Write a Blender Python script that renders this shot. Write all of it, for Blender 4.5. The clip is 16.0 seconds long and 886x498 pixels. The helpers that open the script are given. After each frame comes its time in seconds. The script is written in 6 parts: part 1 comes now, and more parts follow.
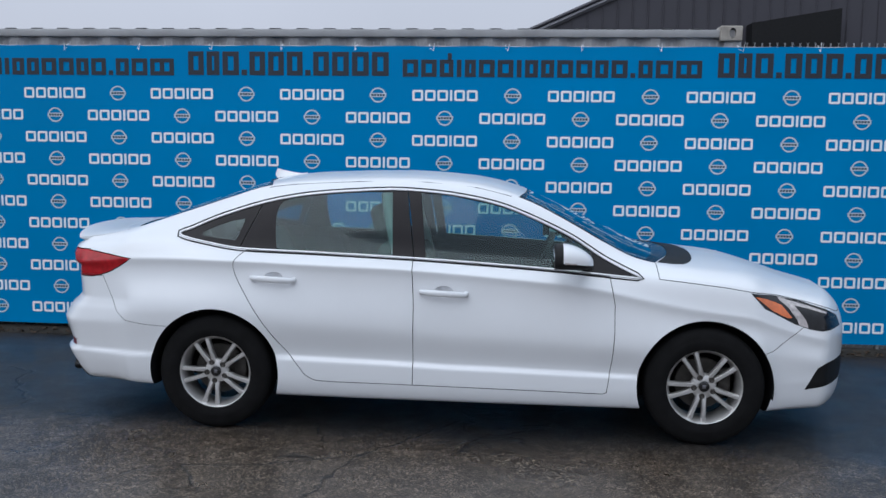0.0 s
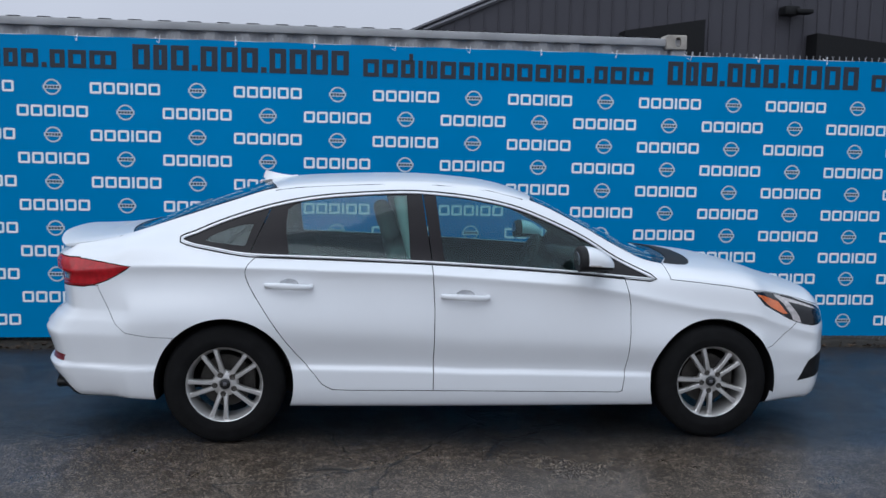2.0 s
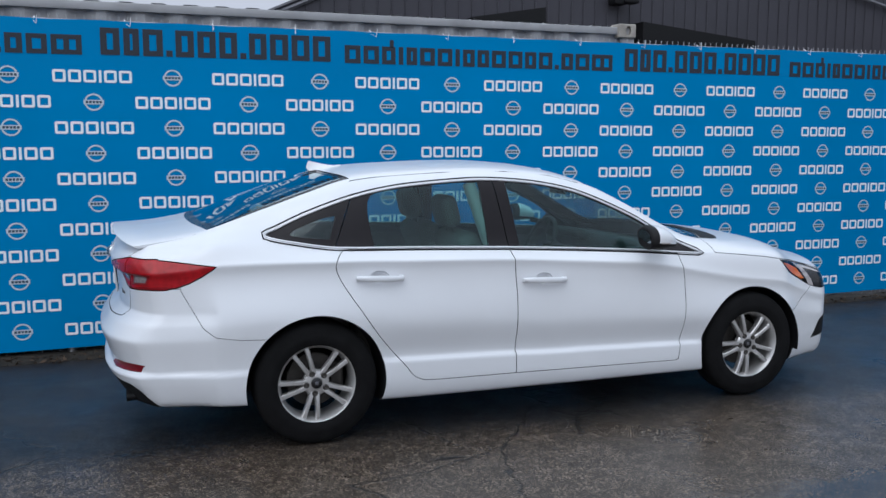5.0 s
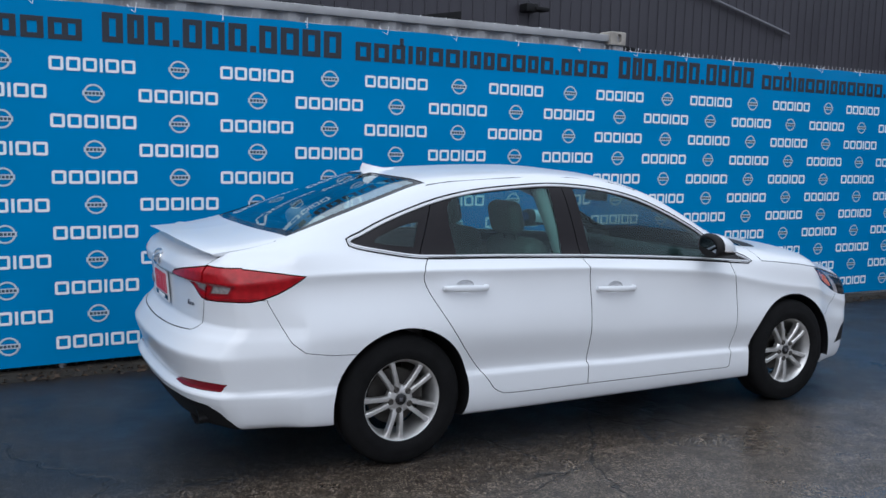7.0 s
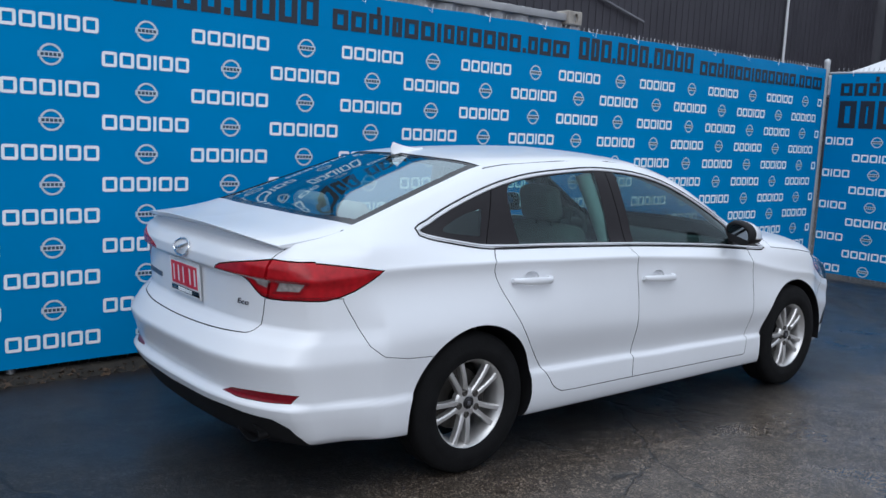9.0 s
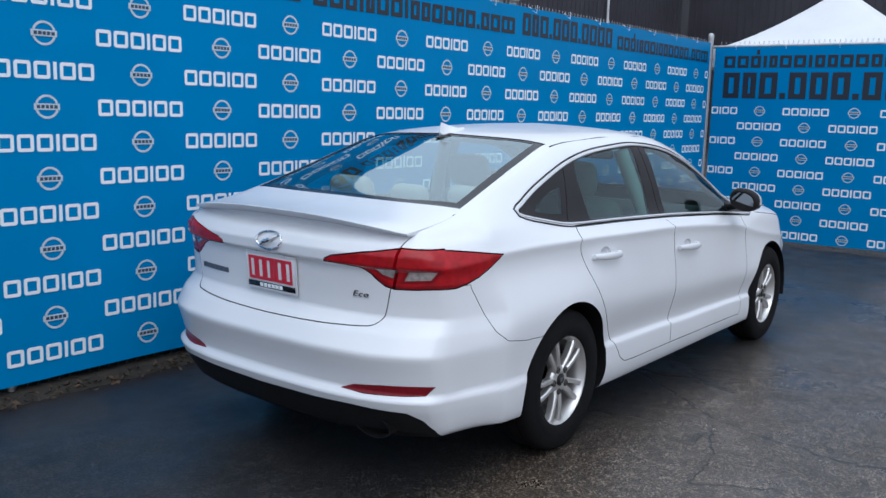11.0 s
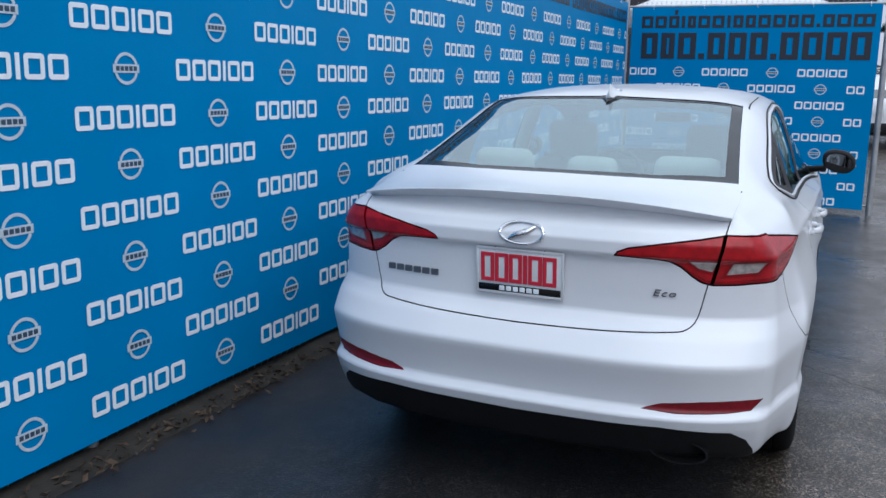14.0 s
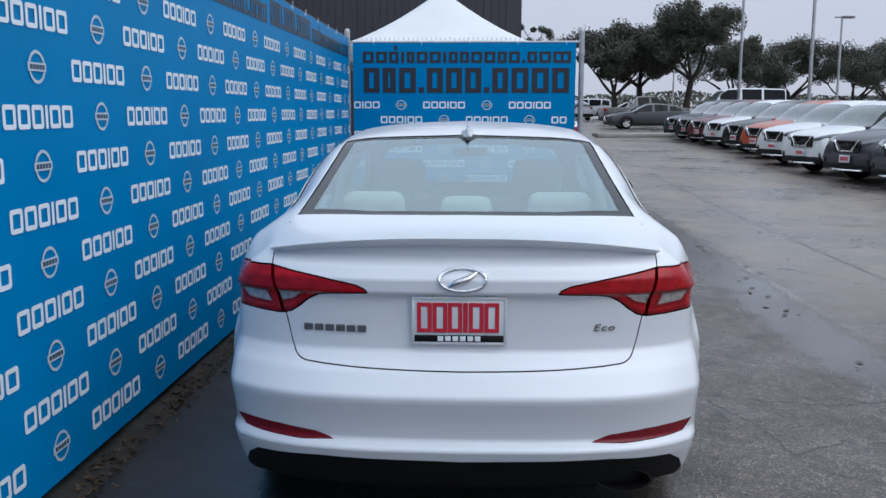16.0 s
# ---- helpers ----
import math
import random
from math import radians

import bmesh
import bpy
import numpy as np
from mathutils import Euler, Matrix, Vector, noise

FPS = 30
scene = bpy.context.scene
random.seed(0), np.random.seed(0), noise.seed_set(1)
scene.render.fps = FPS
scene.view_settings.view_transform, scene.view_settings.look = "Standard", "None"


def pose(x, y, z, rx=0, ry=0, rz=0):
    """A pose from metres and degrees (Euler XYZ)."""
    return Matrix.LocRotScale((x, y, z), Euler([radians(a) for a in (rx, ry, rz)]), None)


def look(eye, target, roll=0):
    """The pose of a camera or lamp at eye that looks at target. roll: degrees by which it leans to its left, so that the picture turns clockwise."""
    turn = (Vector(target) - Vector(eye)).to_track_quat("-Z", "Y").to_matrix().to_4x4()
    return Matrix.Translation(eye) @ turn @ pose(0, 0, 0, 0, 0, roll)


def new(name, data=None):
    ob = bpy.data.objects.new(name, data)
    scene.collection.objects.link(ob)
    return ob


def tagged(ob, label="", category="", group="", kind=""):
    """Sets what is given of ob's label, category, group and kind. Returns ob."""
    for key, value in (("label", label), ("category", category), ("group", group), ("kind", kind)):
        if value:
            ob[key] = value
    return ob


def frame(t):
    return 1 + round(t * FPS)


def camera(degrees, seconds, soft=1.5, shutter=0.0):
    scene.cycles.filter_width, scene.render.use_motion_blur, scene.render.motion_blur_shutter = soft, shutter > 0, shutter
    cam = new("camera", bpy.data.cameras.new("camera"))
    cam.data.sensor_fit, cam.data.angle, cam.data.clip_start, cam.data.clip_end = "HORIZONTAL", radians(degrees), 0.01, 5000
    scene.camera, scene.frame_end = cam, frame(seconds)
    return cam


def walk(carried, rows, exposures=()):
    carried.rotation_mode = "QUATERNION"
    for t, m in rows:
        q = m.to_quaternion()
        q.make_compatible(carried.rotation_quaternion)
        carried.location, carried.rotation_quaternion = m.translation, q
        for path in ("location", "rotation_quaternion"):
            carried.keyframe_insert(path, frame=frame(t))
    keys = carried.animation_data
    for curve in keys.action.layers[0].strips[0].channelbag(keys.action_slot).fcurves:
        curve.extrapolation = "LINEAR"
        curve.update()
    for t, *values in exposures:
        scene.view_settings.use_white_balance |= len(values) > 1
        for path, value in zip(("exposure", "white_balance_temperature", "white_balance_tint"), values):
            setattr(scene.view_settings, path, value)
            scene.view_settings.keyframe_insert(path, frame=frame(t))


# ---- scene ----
cam = camera(53.0, 16.0)
PATH = [
    (0, (0.312, -5.844, 1.636), (0.157, -3.862, 1.416), 0.7),
    (0.5, (0.062, -5.846, 1.631), (-0.01, -3.861, 1.399), 0.9),
    (1, (-0.181, -5.806, 1.654), (-0.193, -3.817, 1.442), 0.8),
    (1.5, (-0.454, -5.832, 1.646), (-0.349, -3.846, 1.433), 0.8),
    (2, (-0.712, -5.795, 1.647), (-0.506, -3.818, 1.429), 1.2),
    (2.5, (-0.963, -5.744, 1.655), (-0.673, -3.776, 1.452), 1.1),
    (3, (-1.263, -5.724, 1.642), (-0.873, -3.775, 1.42), 0.8),
    (3.5, (-1.503, -5.678, 1.627), (-1.047, -3.744, 1.401), 0.9),
    (4, (-1.794, -5.636, 1.639), (-1.249, -3.726, 1.402), 1.1),
    (4.5, (-2.072, -5.609, 1.643), (-1.435, -3.732, 1.37), 0.0),
    (5, (-2.34, -5.475, 1.641), (-1.668, -3.607, 1.395), 0.1),
    (7.5, (-3.515, -4.569, 1.625), (-2.49, -2.869, 1.384), 1.7),
    (8, (-3.681, -4.301, 1.618), (-2.588, -2.643, 1.375), 2.0),
    (8.5, (-3.903, -4.076, 1.618), (-2.72, -2.483, 1.362), 2.2),
    (9, (-4.08, -3.831, 1.598), (-2.809, -2.312, 1.326), 2.7),
    (11.5, (-5.03, -2.592, 1.566), (-3.408, -1.47, 1.235), 1.0),
    (12, (-5.064, -2.247, 1.533), (-3.381, -1.223, 1.192), 0.8),
    (12.5, (-5.163, -1.912, 1.508), (-3.43, -0.97, 1.174), 0.8),
    (13, (-5.246, -1.58, 1.523), (-3.494, -0.702, 1.125), -0.2),
    (13.5, (-5.226, -1.25, 1.528), (-3.459, -0.385, 1.17), -0.4),
    (14, (-5.264, -0.952, 1.514), (-3.465, -0.164, 1.137), 1.0),
    (14.5, (-5.31, -0.675, 1.521), (-3.452, -0.056, 1.115), 1.3),
    (15, (-5.259, -0.422, 1.526), (-3.343, 0.024, 1.165), 0.6),
    (15.5, (-5.275, -0.214, 1.531), (-3.318, 0.05, 1.214), 1.6),
    (16, (-5.314, -0.046, 1.549), (-3.338, 0.03, 1.246), 0.1),
]
walk(cam, [(t, look(eye, target, roll)) for t, eye, target, roll in PATH], exposures=((0.0, -0.09, 5900, 10), (8.5, 0.03, 5900, 10), (13.0, 0.09, 5800, 10), (16.0, -0.01, 5800, 10)))

# ---- world and light ----
world = bpy.data.worlds.new("overcast_sky")
scene.world = world
world.use_nodes = True
wt = world.node_tree
wt.nodes.clear()
w_out = wt.nodes.new("ShaderNodeOutputWorld")
w_bg = wt.nodes.new("ShaderNodeBackground")
w_sky = wt.nodes.new("ShaderNodeTexSky")
w_sky.sky_type, w_sky.sun_disc = "NISHITA", False
w_sky.sun_elevation, w_sky.sun_rotation = radians(50), radians(217)
w_sky.dust_density = 4.0
w_co = wt.nodes.new("ShaderNodeTexCoord")
w_sep = wt.nodes.new("ShaderNodeSeparateXYZ")
w_ramp = wt.nodes.new("ShaderNodeValToRGB")
w_ramp.color_ramp.elements[0].position, w_ramp.color_ramp.elements[0].color = 0.0, (0.65, 0.65, 0.70, 1)
w_ramp.color_ramp.elements[1].position, w_ramp.color_ramp.elements[1].color = 1.0, (0.88, 0.95, 1.0, 1)
w_mid = w_ramp.color_ramp.elements.new(0.30)
w_mid.color = (0.64, 0.67, 0.73, 1)
w_gain = wt.nodes.new("ShaderNodeMath")
w_gain.operation, w_gain.inputs[1].default_value, w_gain.inputs[2].default_value = "MULTIPLY_ADD", 0.55, 1.0
w_noise = wt.nodes.new("ShaderNodeTexNoise")
w_noise.inputs["Scale"].default_value, w_noise.inputs["Detail"].default_value = 3.0, 5.0
w_nm = wt.nodes.new("ShaderNodeMapRange")
w_nm.inputs["To Min"].default_value, w_nm.inputs["To Max"].default_value = 0.92, 1.08
w_m1 = wt.nodes.new("ShaderNodeMath")
w_m1.operation = "MULTIPLY"
w_vm = wt.nodes.new("ShaderNodeVectorMath")
w_vm.operation = "SCALE"
w_ss = wt.nodes.new("ShaderNodeVectorMath")
w_ss.operation, w_ss.inputs["Scale"].default_value = "SCALE", 0.08
w_mix = wt.nodes.new("ShaderNodeMix")
w_mix.data_type, w_mix.inputs["Factor"].default_value = "RGBA", 0.90
w_clamp = wt.nodes.new("ShaderNodeClamp")
wl = wt.links.new
wl(w_co.outputs["Generated"], w_sep.inputs[0])
wl(w_sep.outputs["Z"], w_clamp.inputs["Value"])
wl(w_clamp.outputs[0], w_ramp.inputs[0])
wl(w_clamp.outputs[0], w_gain.inputs[0])
wl(w_co.outputs["Generated"], w_noise.inputs["Vector"])
wl(w_noise.outputs["Fac"], w_nm.inputs["Value"])
wl(w_gain.outputs[0], w_m1.inputs[0])
wl(w_nm.outputs[0], w_m1.inputs[1])
wl(w_ramp.outputs["Color"], w_vm.inputs[0])
wl(w_m1.outputs[0], w_vm.inputs["Scale"])
wl(w_sky.outputs["Color"], w_ss.inputs[0])
wl(w_ss.outputs[0], w_mix.inputs["A"])
wl(w_vm.outputs[0], w_mix.inputs["B"])
wl(w_mix.outputs["Result"], w_bg.inputs["Color"])
w_bg.inputs["Strength"].default_value = 0.95
wl(w_bg.outputs[0], w_out.inputs["Surface"])

sun = bpy.data.lights.new("sun", "SUN")
sun.energy, sun.angle, sun.color = 1.05, radians(60), (1.0, 0.97, 0.93)
new("sun", sun).matrix_world = look((-7.5, -9.8, 15), (0, 0, 0))
scene.view_settings.exposure = 0.0

# ---- materials ----
def mat(name, base, rough=0.5, metal=0.0, coat=0.0, vary=0.0, scale=6.0, bump=0.0, bump_scale=60.0, spec=0.5, rough_vary=0.0, trans=0.0, alpha=1.0):
    m = bpy.data.materials.new(name)
    m.use_nodes = True
    t = m.node_tree
    p = t.nodes["Principled BSDF"]
    p.inputs["Base Color"].default_value = (*base, 1)
    p.inputs["Roughness"].default_value = rough
    p.inputs["Metallic"].default_value = metal
    p.inputs["Coat Weight"].default_value = coat
    p.inputs["Coat Roughness"].default_value = 0.04
    p.inputs["Specular IOR Level"].default_value = spec
    p.inputs["Transmission Weight"].default_value = trans
    co = t.nodes.new("ShaderNodeTexCoord")
    if vary or rough_vary:
        n = t.nodes.new("ShaderNodeTexNoise")
        n.inputs["Scale"].default_value, n.inputs["Detail"].default_value = scale, 8.0
        t.links.new(co.outputs["Object"], n.inputs["Vector"])
        if vary:
            r = t.nodes.new("ShaderNodeMapRange")
            r.inputs["From Min"].default_value, r.inputs["From Max"].default_value = 0.3, 0.7
            r.inputs["To Min"].default_value, r.inputs["To Max"].default_value = 1 - vary, 1 + vary
            v = t.nodes.new("ShaderNodeVectorMath")
            v.operation, v.inputs[0].default_value = "SCALE", base
            t.links.new(n.outputs["Fac"], r.inputs["Value"])
            t.links.new(r.outputs[0], v.inputs["Scale"])
            t.links.new(v.outputs[0], p.inputs["Base Color"])
        if rough_vary:
            q = t.nodes.new("ShaderNodeMapRange")
            q.inputs["From Min"].default_value, q.inputs["From Max"].default_value = 0.35, 0.65
            q.inputs["To Min"].default_value, q.inputs["To Max"].default_value = max(0.02, rough - rough_vary), min(1, rough + rough_vary)
            t.links.new(n.outputs["Fac"], q.inputs["Value"])
            t.links.new(q.outputs[0], p.inputs["Roughness"])
    if bump:
        n2 = t.nodes.new("ShaderNodeTexNoise")
        n2.inputs["Scale"].default_value, n2.inputs["Detail"].default_value = bump_scale, 6.0
        b = t.nodes.new("ShaderNodeBump")
        b.inputs["Strength"].default_value, b.inputs["Distance"].default_value = bump, 0.01
        t.links.new(co.outputs["Object"], n2.inputs["Vector"])
        t.links.new(n2.outputs["Fac"], b.inputs["Height"])
        t.links.new(b.outputs[0], p.inputs["Normal"])
    return m


def glass_mat(name, tint, gloss_rough=0.02, least=0.05):
    m = bpy.data.materials.new(name)
    m.use_nodes = True
    t = m.node_tree
    t.nodes.clear()
    o = t.nodes.new("ShaderNodeOutputMaterial")
    tr = t.nodes.new("ShaderNodeBsdfTransparent")
    tr.inputs["Color"].default_value = (*tint, 1)
    gl = t.nodes.new("ShaderNodeBsdfGlossy")
    gl.inputs["Roughness"].default_value = gloss_rough
    gl.inputs["Color"].default_value = (.84, .97, 1.0, 1)
    lw = t.nodes.new("ShaderNodeLayerWeight")
    lw.inputs["Blend"].default_value = 0.5
    pw = t.nodes.new("ShaderNodeMath")
    pw.operation, pw.inputs[1].default_value = "POWER", 4.0
    ad = t.nodes.new("ShaderNodeMath")
    ad.operation, ad.inputs[1].default_value, ad.inputs[2].default_value = "MULTIPLY_ADD", 0.75, least
    mx = t.nodes.new("ShaderNodeMixShader")
    t.links.new(lw.outputs["Facing"], pw.inputs[0])
    t.links.new(pw.outputs[0], ad.inputs[0])
    t.links.new(ad.outputs[0], mx.inputs[0])
    t.links.new(tr.outputs[0], mx.inputs[1])
    t.links.new(gl.outputs[0], mx.inputs[2])
    t.links.new(mx.outputs[0], o.inputs["Surface"])
    return m


M_INNERFACE = bpy.data.materials.new("glass_inner_face")
M_INNERFACE.use_nodes = True
M_INNERFACE.node_tree.nodes.clear()
M_INNERFACE.node_tree.links.new(M_INNERFACE.node_tree.nodes.new("ShaderNodeBsdfTransparent").outputs[0], M_INNERFACE.node_tree.nodes.new("ShaderNodeOutputMaterial").inputs["Surface"])
M_PAINT = mat("white_car_paint", (0.715, 0.730, 0.760), 0.36, coat=0.8, vary=0.012, scale=3.0)
M_PAINT.node_tree.nodes["Principled BSDF"].inputs["Coat Roughness"].default_value = 0.14
M_TRIM = mat("black_plastic", (0.008, 0.008, 0.009), 0.6, spec=0.25, vary=0.2, scale=20)
M_GLOSSBLACK = mat("gloss_black", (0.008, 0.008, 0.009), 0.18, vary=0.1, scale=9)
M_PILLAR = mat("pillar_film", (0.012, 0.010, 0.012), 0.4, spec=0.22, vary=0.1, scale=9)
M_CHROME = mat("chrome", (0.88, 0.88, 0.90), 0.26, metal=1.0, rough_vary=0.05, scale=12)
M_GLASS = glass_mat("tinted_glass", (0.47, 0.73, 0.72), least=0.045)
# side glass darkened for the quarter pane: the dim cabin's shade put in its tint
M_QUARTER = glass_mat("cabin_shade_quarter_glass", (0.36, 0.40, 0.40), least=0.05)
M_SCREEN = glass_mat("screen_glass", (0.75, 0.88, 0.85), least=0.30)
M_SILVER = mat("satin_silver_trim", (0.72, 0.73, 0.76), 0.42, metal=0.45, vary=0.06, scale=12)
M_RED = mat("red_lens", (0.34, 0.005, 0.010), 0.2, spec=0.3, coat=0.12, vary=0.25, scale=30)
M_DARKRED = mat("dark_red_lens", (0.22, 0.004, 0.009), 0.3, spec=0.2, coat=0.12, vary=0.2, scale=30)
M_REFLECTOR = mat("red_reflector", (0.17, 0.003, 0.010), 0.3, spec=0.3, coat=0.1, vary=0.2, scale=60)
M_CLEAR = mat("clear_lens", (0.42, 0.38, 0.37), 0.14, metal=0.4, coat=1.0, vary=0.35, scale=45, bump=0.25, bump_scale=70)
M_ORANGE = mat("amber_lens", (0.62, 0.13, 0.02), 0.12, coat=1.0, vary=0.15, scale=30)
M_LAMPDARK = mat("headlamp_dark", (0.010, 0.010, 0.012), 0.12, spec=0.35, coat=0.1, vary=0.4, scale=18)
M_RUBBER = mat("tyre_rubber", (0.006, 0.006, 0.0065), 0.85, spec=0.15, vary=0.25, scale=14, bump=0.2, bump_scale=120)
M_ALLOY = mat("silver_alloy", (0.62, 0.61, 0.60), 0.36, metal=0.8, vary=0.08, scale=14)
M_BRAKE = mat("brake_iron", (0.06, 0.055, 0.05), 0.55, metal=0.6, vary=0.3, scale=25)
M_SEAT = mat("grey_cloth", (0.115, 0.107, 0.10), 0.9, vary=0.12, scale=20, bump=0.2, bump_scale=200)
M_CABIN = mat("cabin_plastic", (0.040, 0.041, 0.042), 0.7, vary=0.15, scale=10)
M_LINING = mat("headliner", (0.30, 0.29, 0.27), 0.95, vary=0.06, scale=20)
M_PRINT_GREY = mat("badge_silver", (0.20, 0.20, 0.22), 0.3, metal=0.8, vary=0.1, scale=30)

# ---- mesh helpers ----
def obj_mesh(name, me, material, parent=None, label="", smooth=True):
    me.name = name
    if material is not None:
        me.materials.clear()
        me.materials.append(material)
        for p in me.polygons:
            p.material_index = 0
    ob = new(name, me)
    if parent is not None:
        ob.parent = parent
    if label:
        ob["label"] = label
    return ob


def part(name, bm, material, parent=None, label="", angle=35.0):
    """One mesh object from a bmesh, smooth but for edges sharper than angle."""
    bmesh.ops.recalc_face_normals(bm, faces=bm.faces)
    me = bpy.data.meshes.new(name)
    for f in bm.faces:
        f.smooth = True
    bm.to_mesh(me)
    bm.free()
    me.set_sharp_from_angle(angle=radians(angle))
    return obj_mesh(name, me, material, parent, label)


def empty(name, at=(0, 0, 0)):
    e = new(name)
    e.location = at
    e.empty_display_size = 0.1
    return e


def rbox(bm, c, s, r=0.01, seg=2, m=None):
    """A box of size s at c with rounded edges."""
    made = bmesh.ops.create_cube(bm, size=1)["verts"]
    for v in made:
        v.co = Vector((v.co.x * s[0], v.co.y * s[1], v.co.z * s[2]))
    if r > 0:
        edges = list({e for v in made for e in v.link_edges})
        res = bmesh.ops.bevel(bm, geom=edges, offset=min(r, min(s) * 0.49), segments=seg, profile=0.5, affect="EDGES")
        made = list({v for f in res["faces"] for v in f.verts} | {v for v in made if v.is_valid})
    mm = (m or Matrix.Identity(4))
    for v in made:
        v.co = mm @ (v.co + Vector(c)) if m is None else mm @ v.co + Vector(c)
    return made


def cyl(bm, c, r, depth, axis="z", seg=24, r2=None):
    rot = {"z": Matrix.Identity(4), "x": Matrix.Rotation(radians(90), 4, "Y"), "y": Matrix.Rotation(radians(90), 4, "X")}[axis]
    return bmesh.ops.create_cone(bm, cap_ends=True, segments=seg, radius1=r, radius2=r if r2 is None else r2, depth=depth, matrix=Matrix.Translation(c) @ rot)["verts"]


def sweep(bm, pts, radius, sides=8, closed=False, flat=1.0):
    """A tube along points; flat squeezes it along its second axis."""
    n = len(pts)
    rings = []
    for i, p in enumerate(pts):
        a = pts[(i - 1) % n] if closed or i else p
        b = pts[(i + 1) % n] if closed or i < n - 1 else p
        d = (Vector(b) - Vector(a)).normalized()
        up = Vector((0, 0, 1)) if abs(d.z) < 0.9 else Vector((0, 1, 0))
        s = d.cross(up).normalized()
        u = s.cross(d)
        rad = radius[i] if isinstance(radius, (list, tuple)) else radius
        rings.append([bm.verts.new(Vector(p) + rad * (math.cos(k * math.tau / sides) * s * flat + math.sin(k * math.tau / sides) * u)) for k in range(sides)])
    for i in range(n if closed else n - 1):
        r, q = rings[i], rings[(i + 1) % n]
        for k in range(sides):
            bm.faces.new((r[k], r[(k + 1) % sides], q[(k + 1) % sides], q[k]))
    if not closed:
        bm.faces.new(rings[0])
        bm.faces.new(rings[-1])


def lathe(bm, prof, m=None, seg=48):
    """Turns a profile of (radius, height) pairs round the z axis, then places it with m."""
    m = m or Matrix.Identity(4)
    rings = [[bm.verts.new(m @ Vector((r * math.cos(k * math.tau / seg), r * math.sin(k * math.tau / seg), h))) for k in range(seg)] for r, h in prof]
    for a, b in zip(rings, rings[1:]):
        for k in range(seg):
            bm.faces.new((a[k], a[(k + 1) % seg], b[(k + 1) % seg], b[k]))
    return rings


def prism(poly, axis, lo, hi):
    """A solid from a flat outline: axis y takes (x, z), x takes (y, z), z takes (x, y)."""
    place = {"y": lambda a, b, h: (a, h, b), "x": lambda a, b, h: (h, a, b), "z": lambda a, b, h: (a, b, h)}[axis]
    n = len(poly)
    verts = [place(a, b, lo) for a, b in poly] + [place(a, b, hi) for a, b in poly]
    faces = [list(range(n))[::-1], list(range(n, 2 * n))] + [[i, (i + 1) % n, n + (i + 1) % n, n + i] for i in range(n)]
    bm = bmesh.new()
    vs = [bm.verts.new(v) for v in verts]
    for f in faces:
        bm.faces.new([vs[i] for i in f])
    bmesh.ops.recalc_face_normals(bm, faces=bm.faces)
    me = bpy.data.meshes.new("prism")
    bm.to_mesh(me)
    bm.free()
    return me


def grow(poly, d):
    """The outline moved outwards by d (inwards: minus)."""
    area = sum(a[0] * b[1] - b[0] * a[1] for a, b in zip(poly, poly[1:] + poly[:1]))
    sgn = 1 if area > 0 else -1
    out = []
    n = len(poly)
    for i in range(n):
        p, c, q = Vector(poly[i - 1]), Vector(poly[i]), Vector(poly[(i + 1) % n])
        d1, d2 = (c - p).normalized(), (q - c).normalized()
        n1, n2 = Vector((d1.y, -d1.x)) * sgn, Vector((d2.y, -d2.x)) * sgn
        k = max(0.35, 1 + n1.dot(n2))
        out.append(tuple(c + (n1 + n2) * (d / k)))
    return out


def curve_poly(poly, steps=4, sharp=()):
    """Rounds an outline with a closed spline through its corners; those in sharp stay corners."""
    n = len(poly)
    out = []
    for i in range(n):
        p0, p1, p2, p3 = (Vector(poly[(i + k) % n]) for k in (-1, 0, 1, 2))
        m1 = Vector((0, 0)) if i in sharp else (p2 - p0) * 0.5
        m2 = Vector((0, 0)) if (i + 1) % n in sharp else (p3 - p1) * 0.5
        L = (p2 - p1).length
        if m1.length > L:
            m1 *= L / m1.length
        if m2.length > L:
            m2 *= L / m2.length
        for k in range(steps):
            t = k / steps
            out.append(tuple((2 * t ** 3 - 3 * t ** 2 + 1) * p1 + (t ** 3 - 2 * t ** 2 + t) * m1 + (3 * t ** 2 - 2 * t ** 3) * p2 + (t ** 3 - t ** 2) * m2))
    return out


def joined(*meshes):
    bm = bmesh.new()
    for me in meshes:
        bm.from_mesh(me)
    me = bpy.data.meshes.new("joined")
    bm.to_mesh(me)
    bm.free()
    return me


def mirrored(me):
    """A copy mirrored to the other side of the car."""
    bm = bmesh.new()
    bm.from_mesh(me)
    for v in bm.verts:
        v.co.y = -v.co.y
    bmesh.ops.reverse_faces(bm, faces=bm.faces)
    out = me.copy()
    bm.to_mesh(out)
    bm.free()
    return out


def cut(a, b, op, slot=1):
    """The mesh a minus (DIFFERENCE), with (UNION) or within (INTERSECT) the mesh b; faces left by b take that material slot."""
    oa, ob = bpy.data.objects.new("a", a.copy()), bpy.data.objects.new("b", b.copy())
    for d in (oa.data, ob.data):
        for m in (M_PAINT, M_TRIM, M_CABIN)[len(d.materials):]:
            d.materials.append(m)
    for p in ob.data.polygons:
        p.material_index = slot
    for o in (oa, ob):
        scene.collection.objects.link(o)
    md = oa.modifiers.new("cut", "BOOLEAN")
    md.operation, md.object, md.solver = op, ob, "EXACT"
    dg = bpy.context.evaluated_depsgraph_get()
    me = bpy.data.meshes.new_from_object(oa.evaluated_get(dg))
    for o in (oa, ob):
        d = o.data
        bpy.data.objects.remove(o)
        bpy.data.meshes.remove(d)
    return me


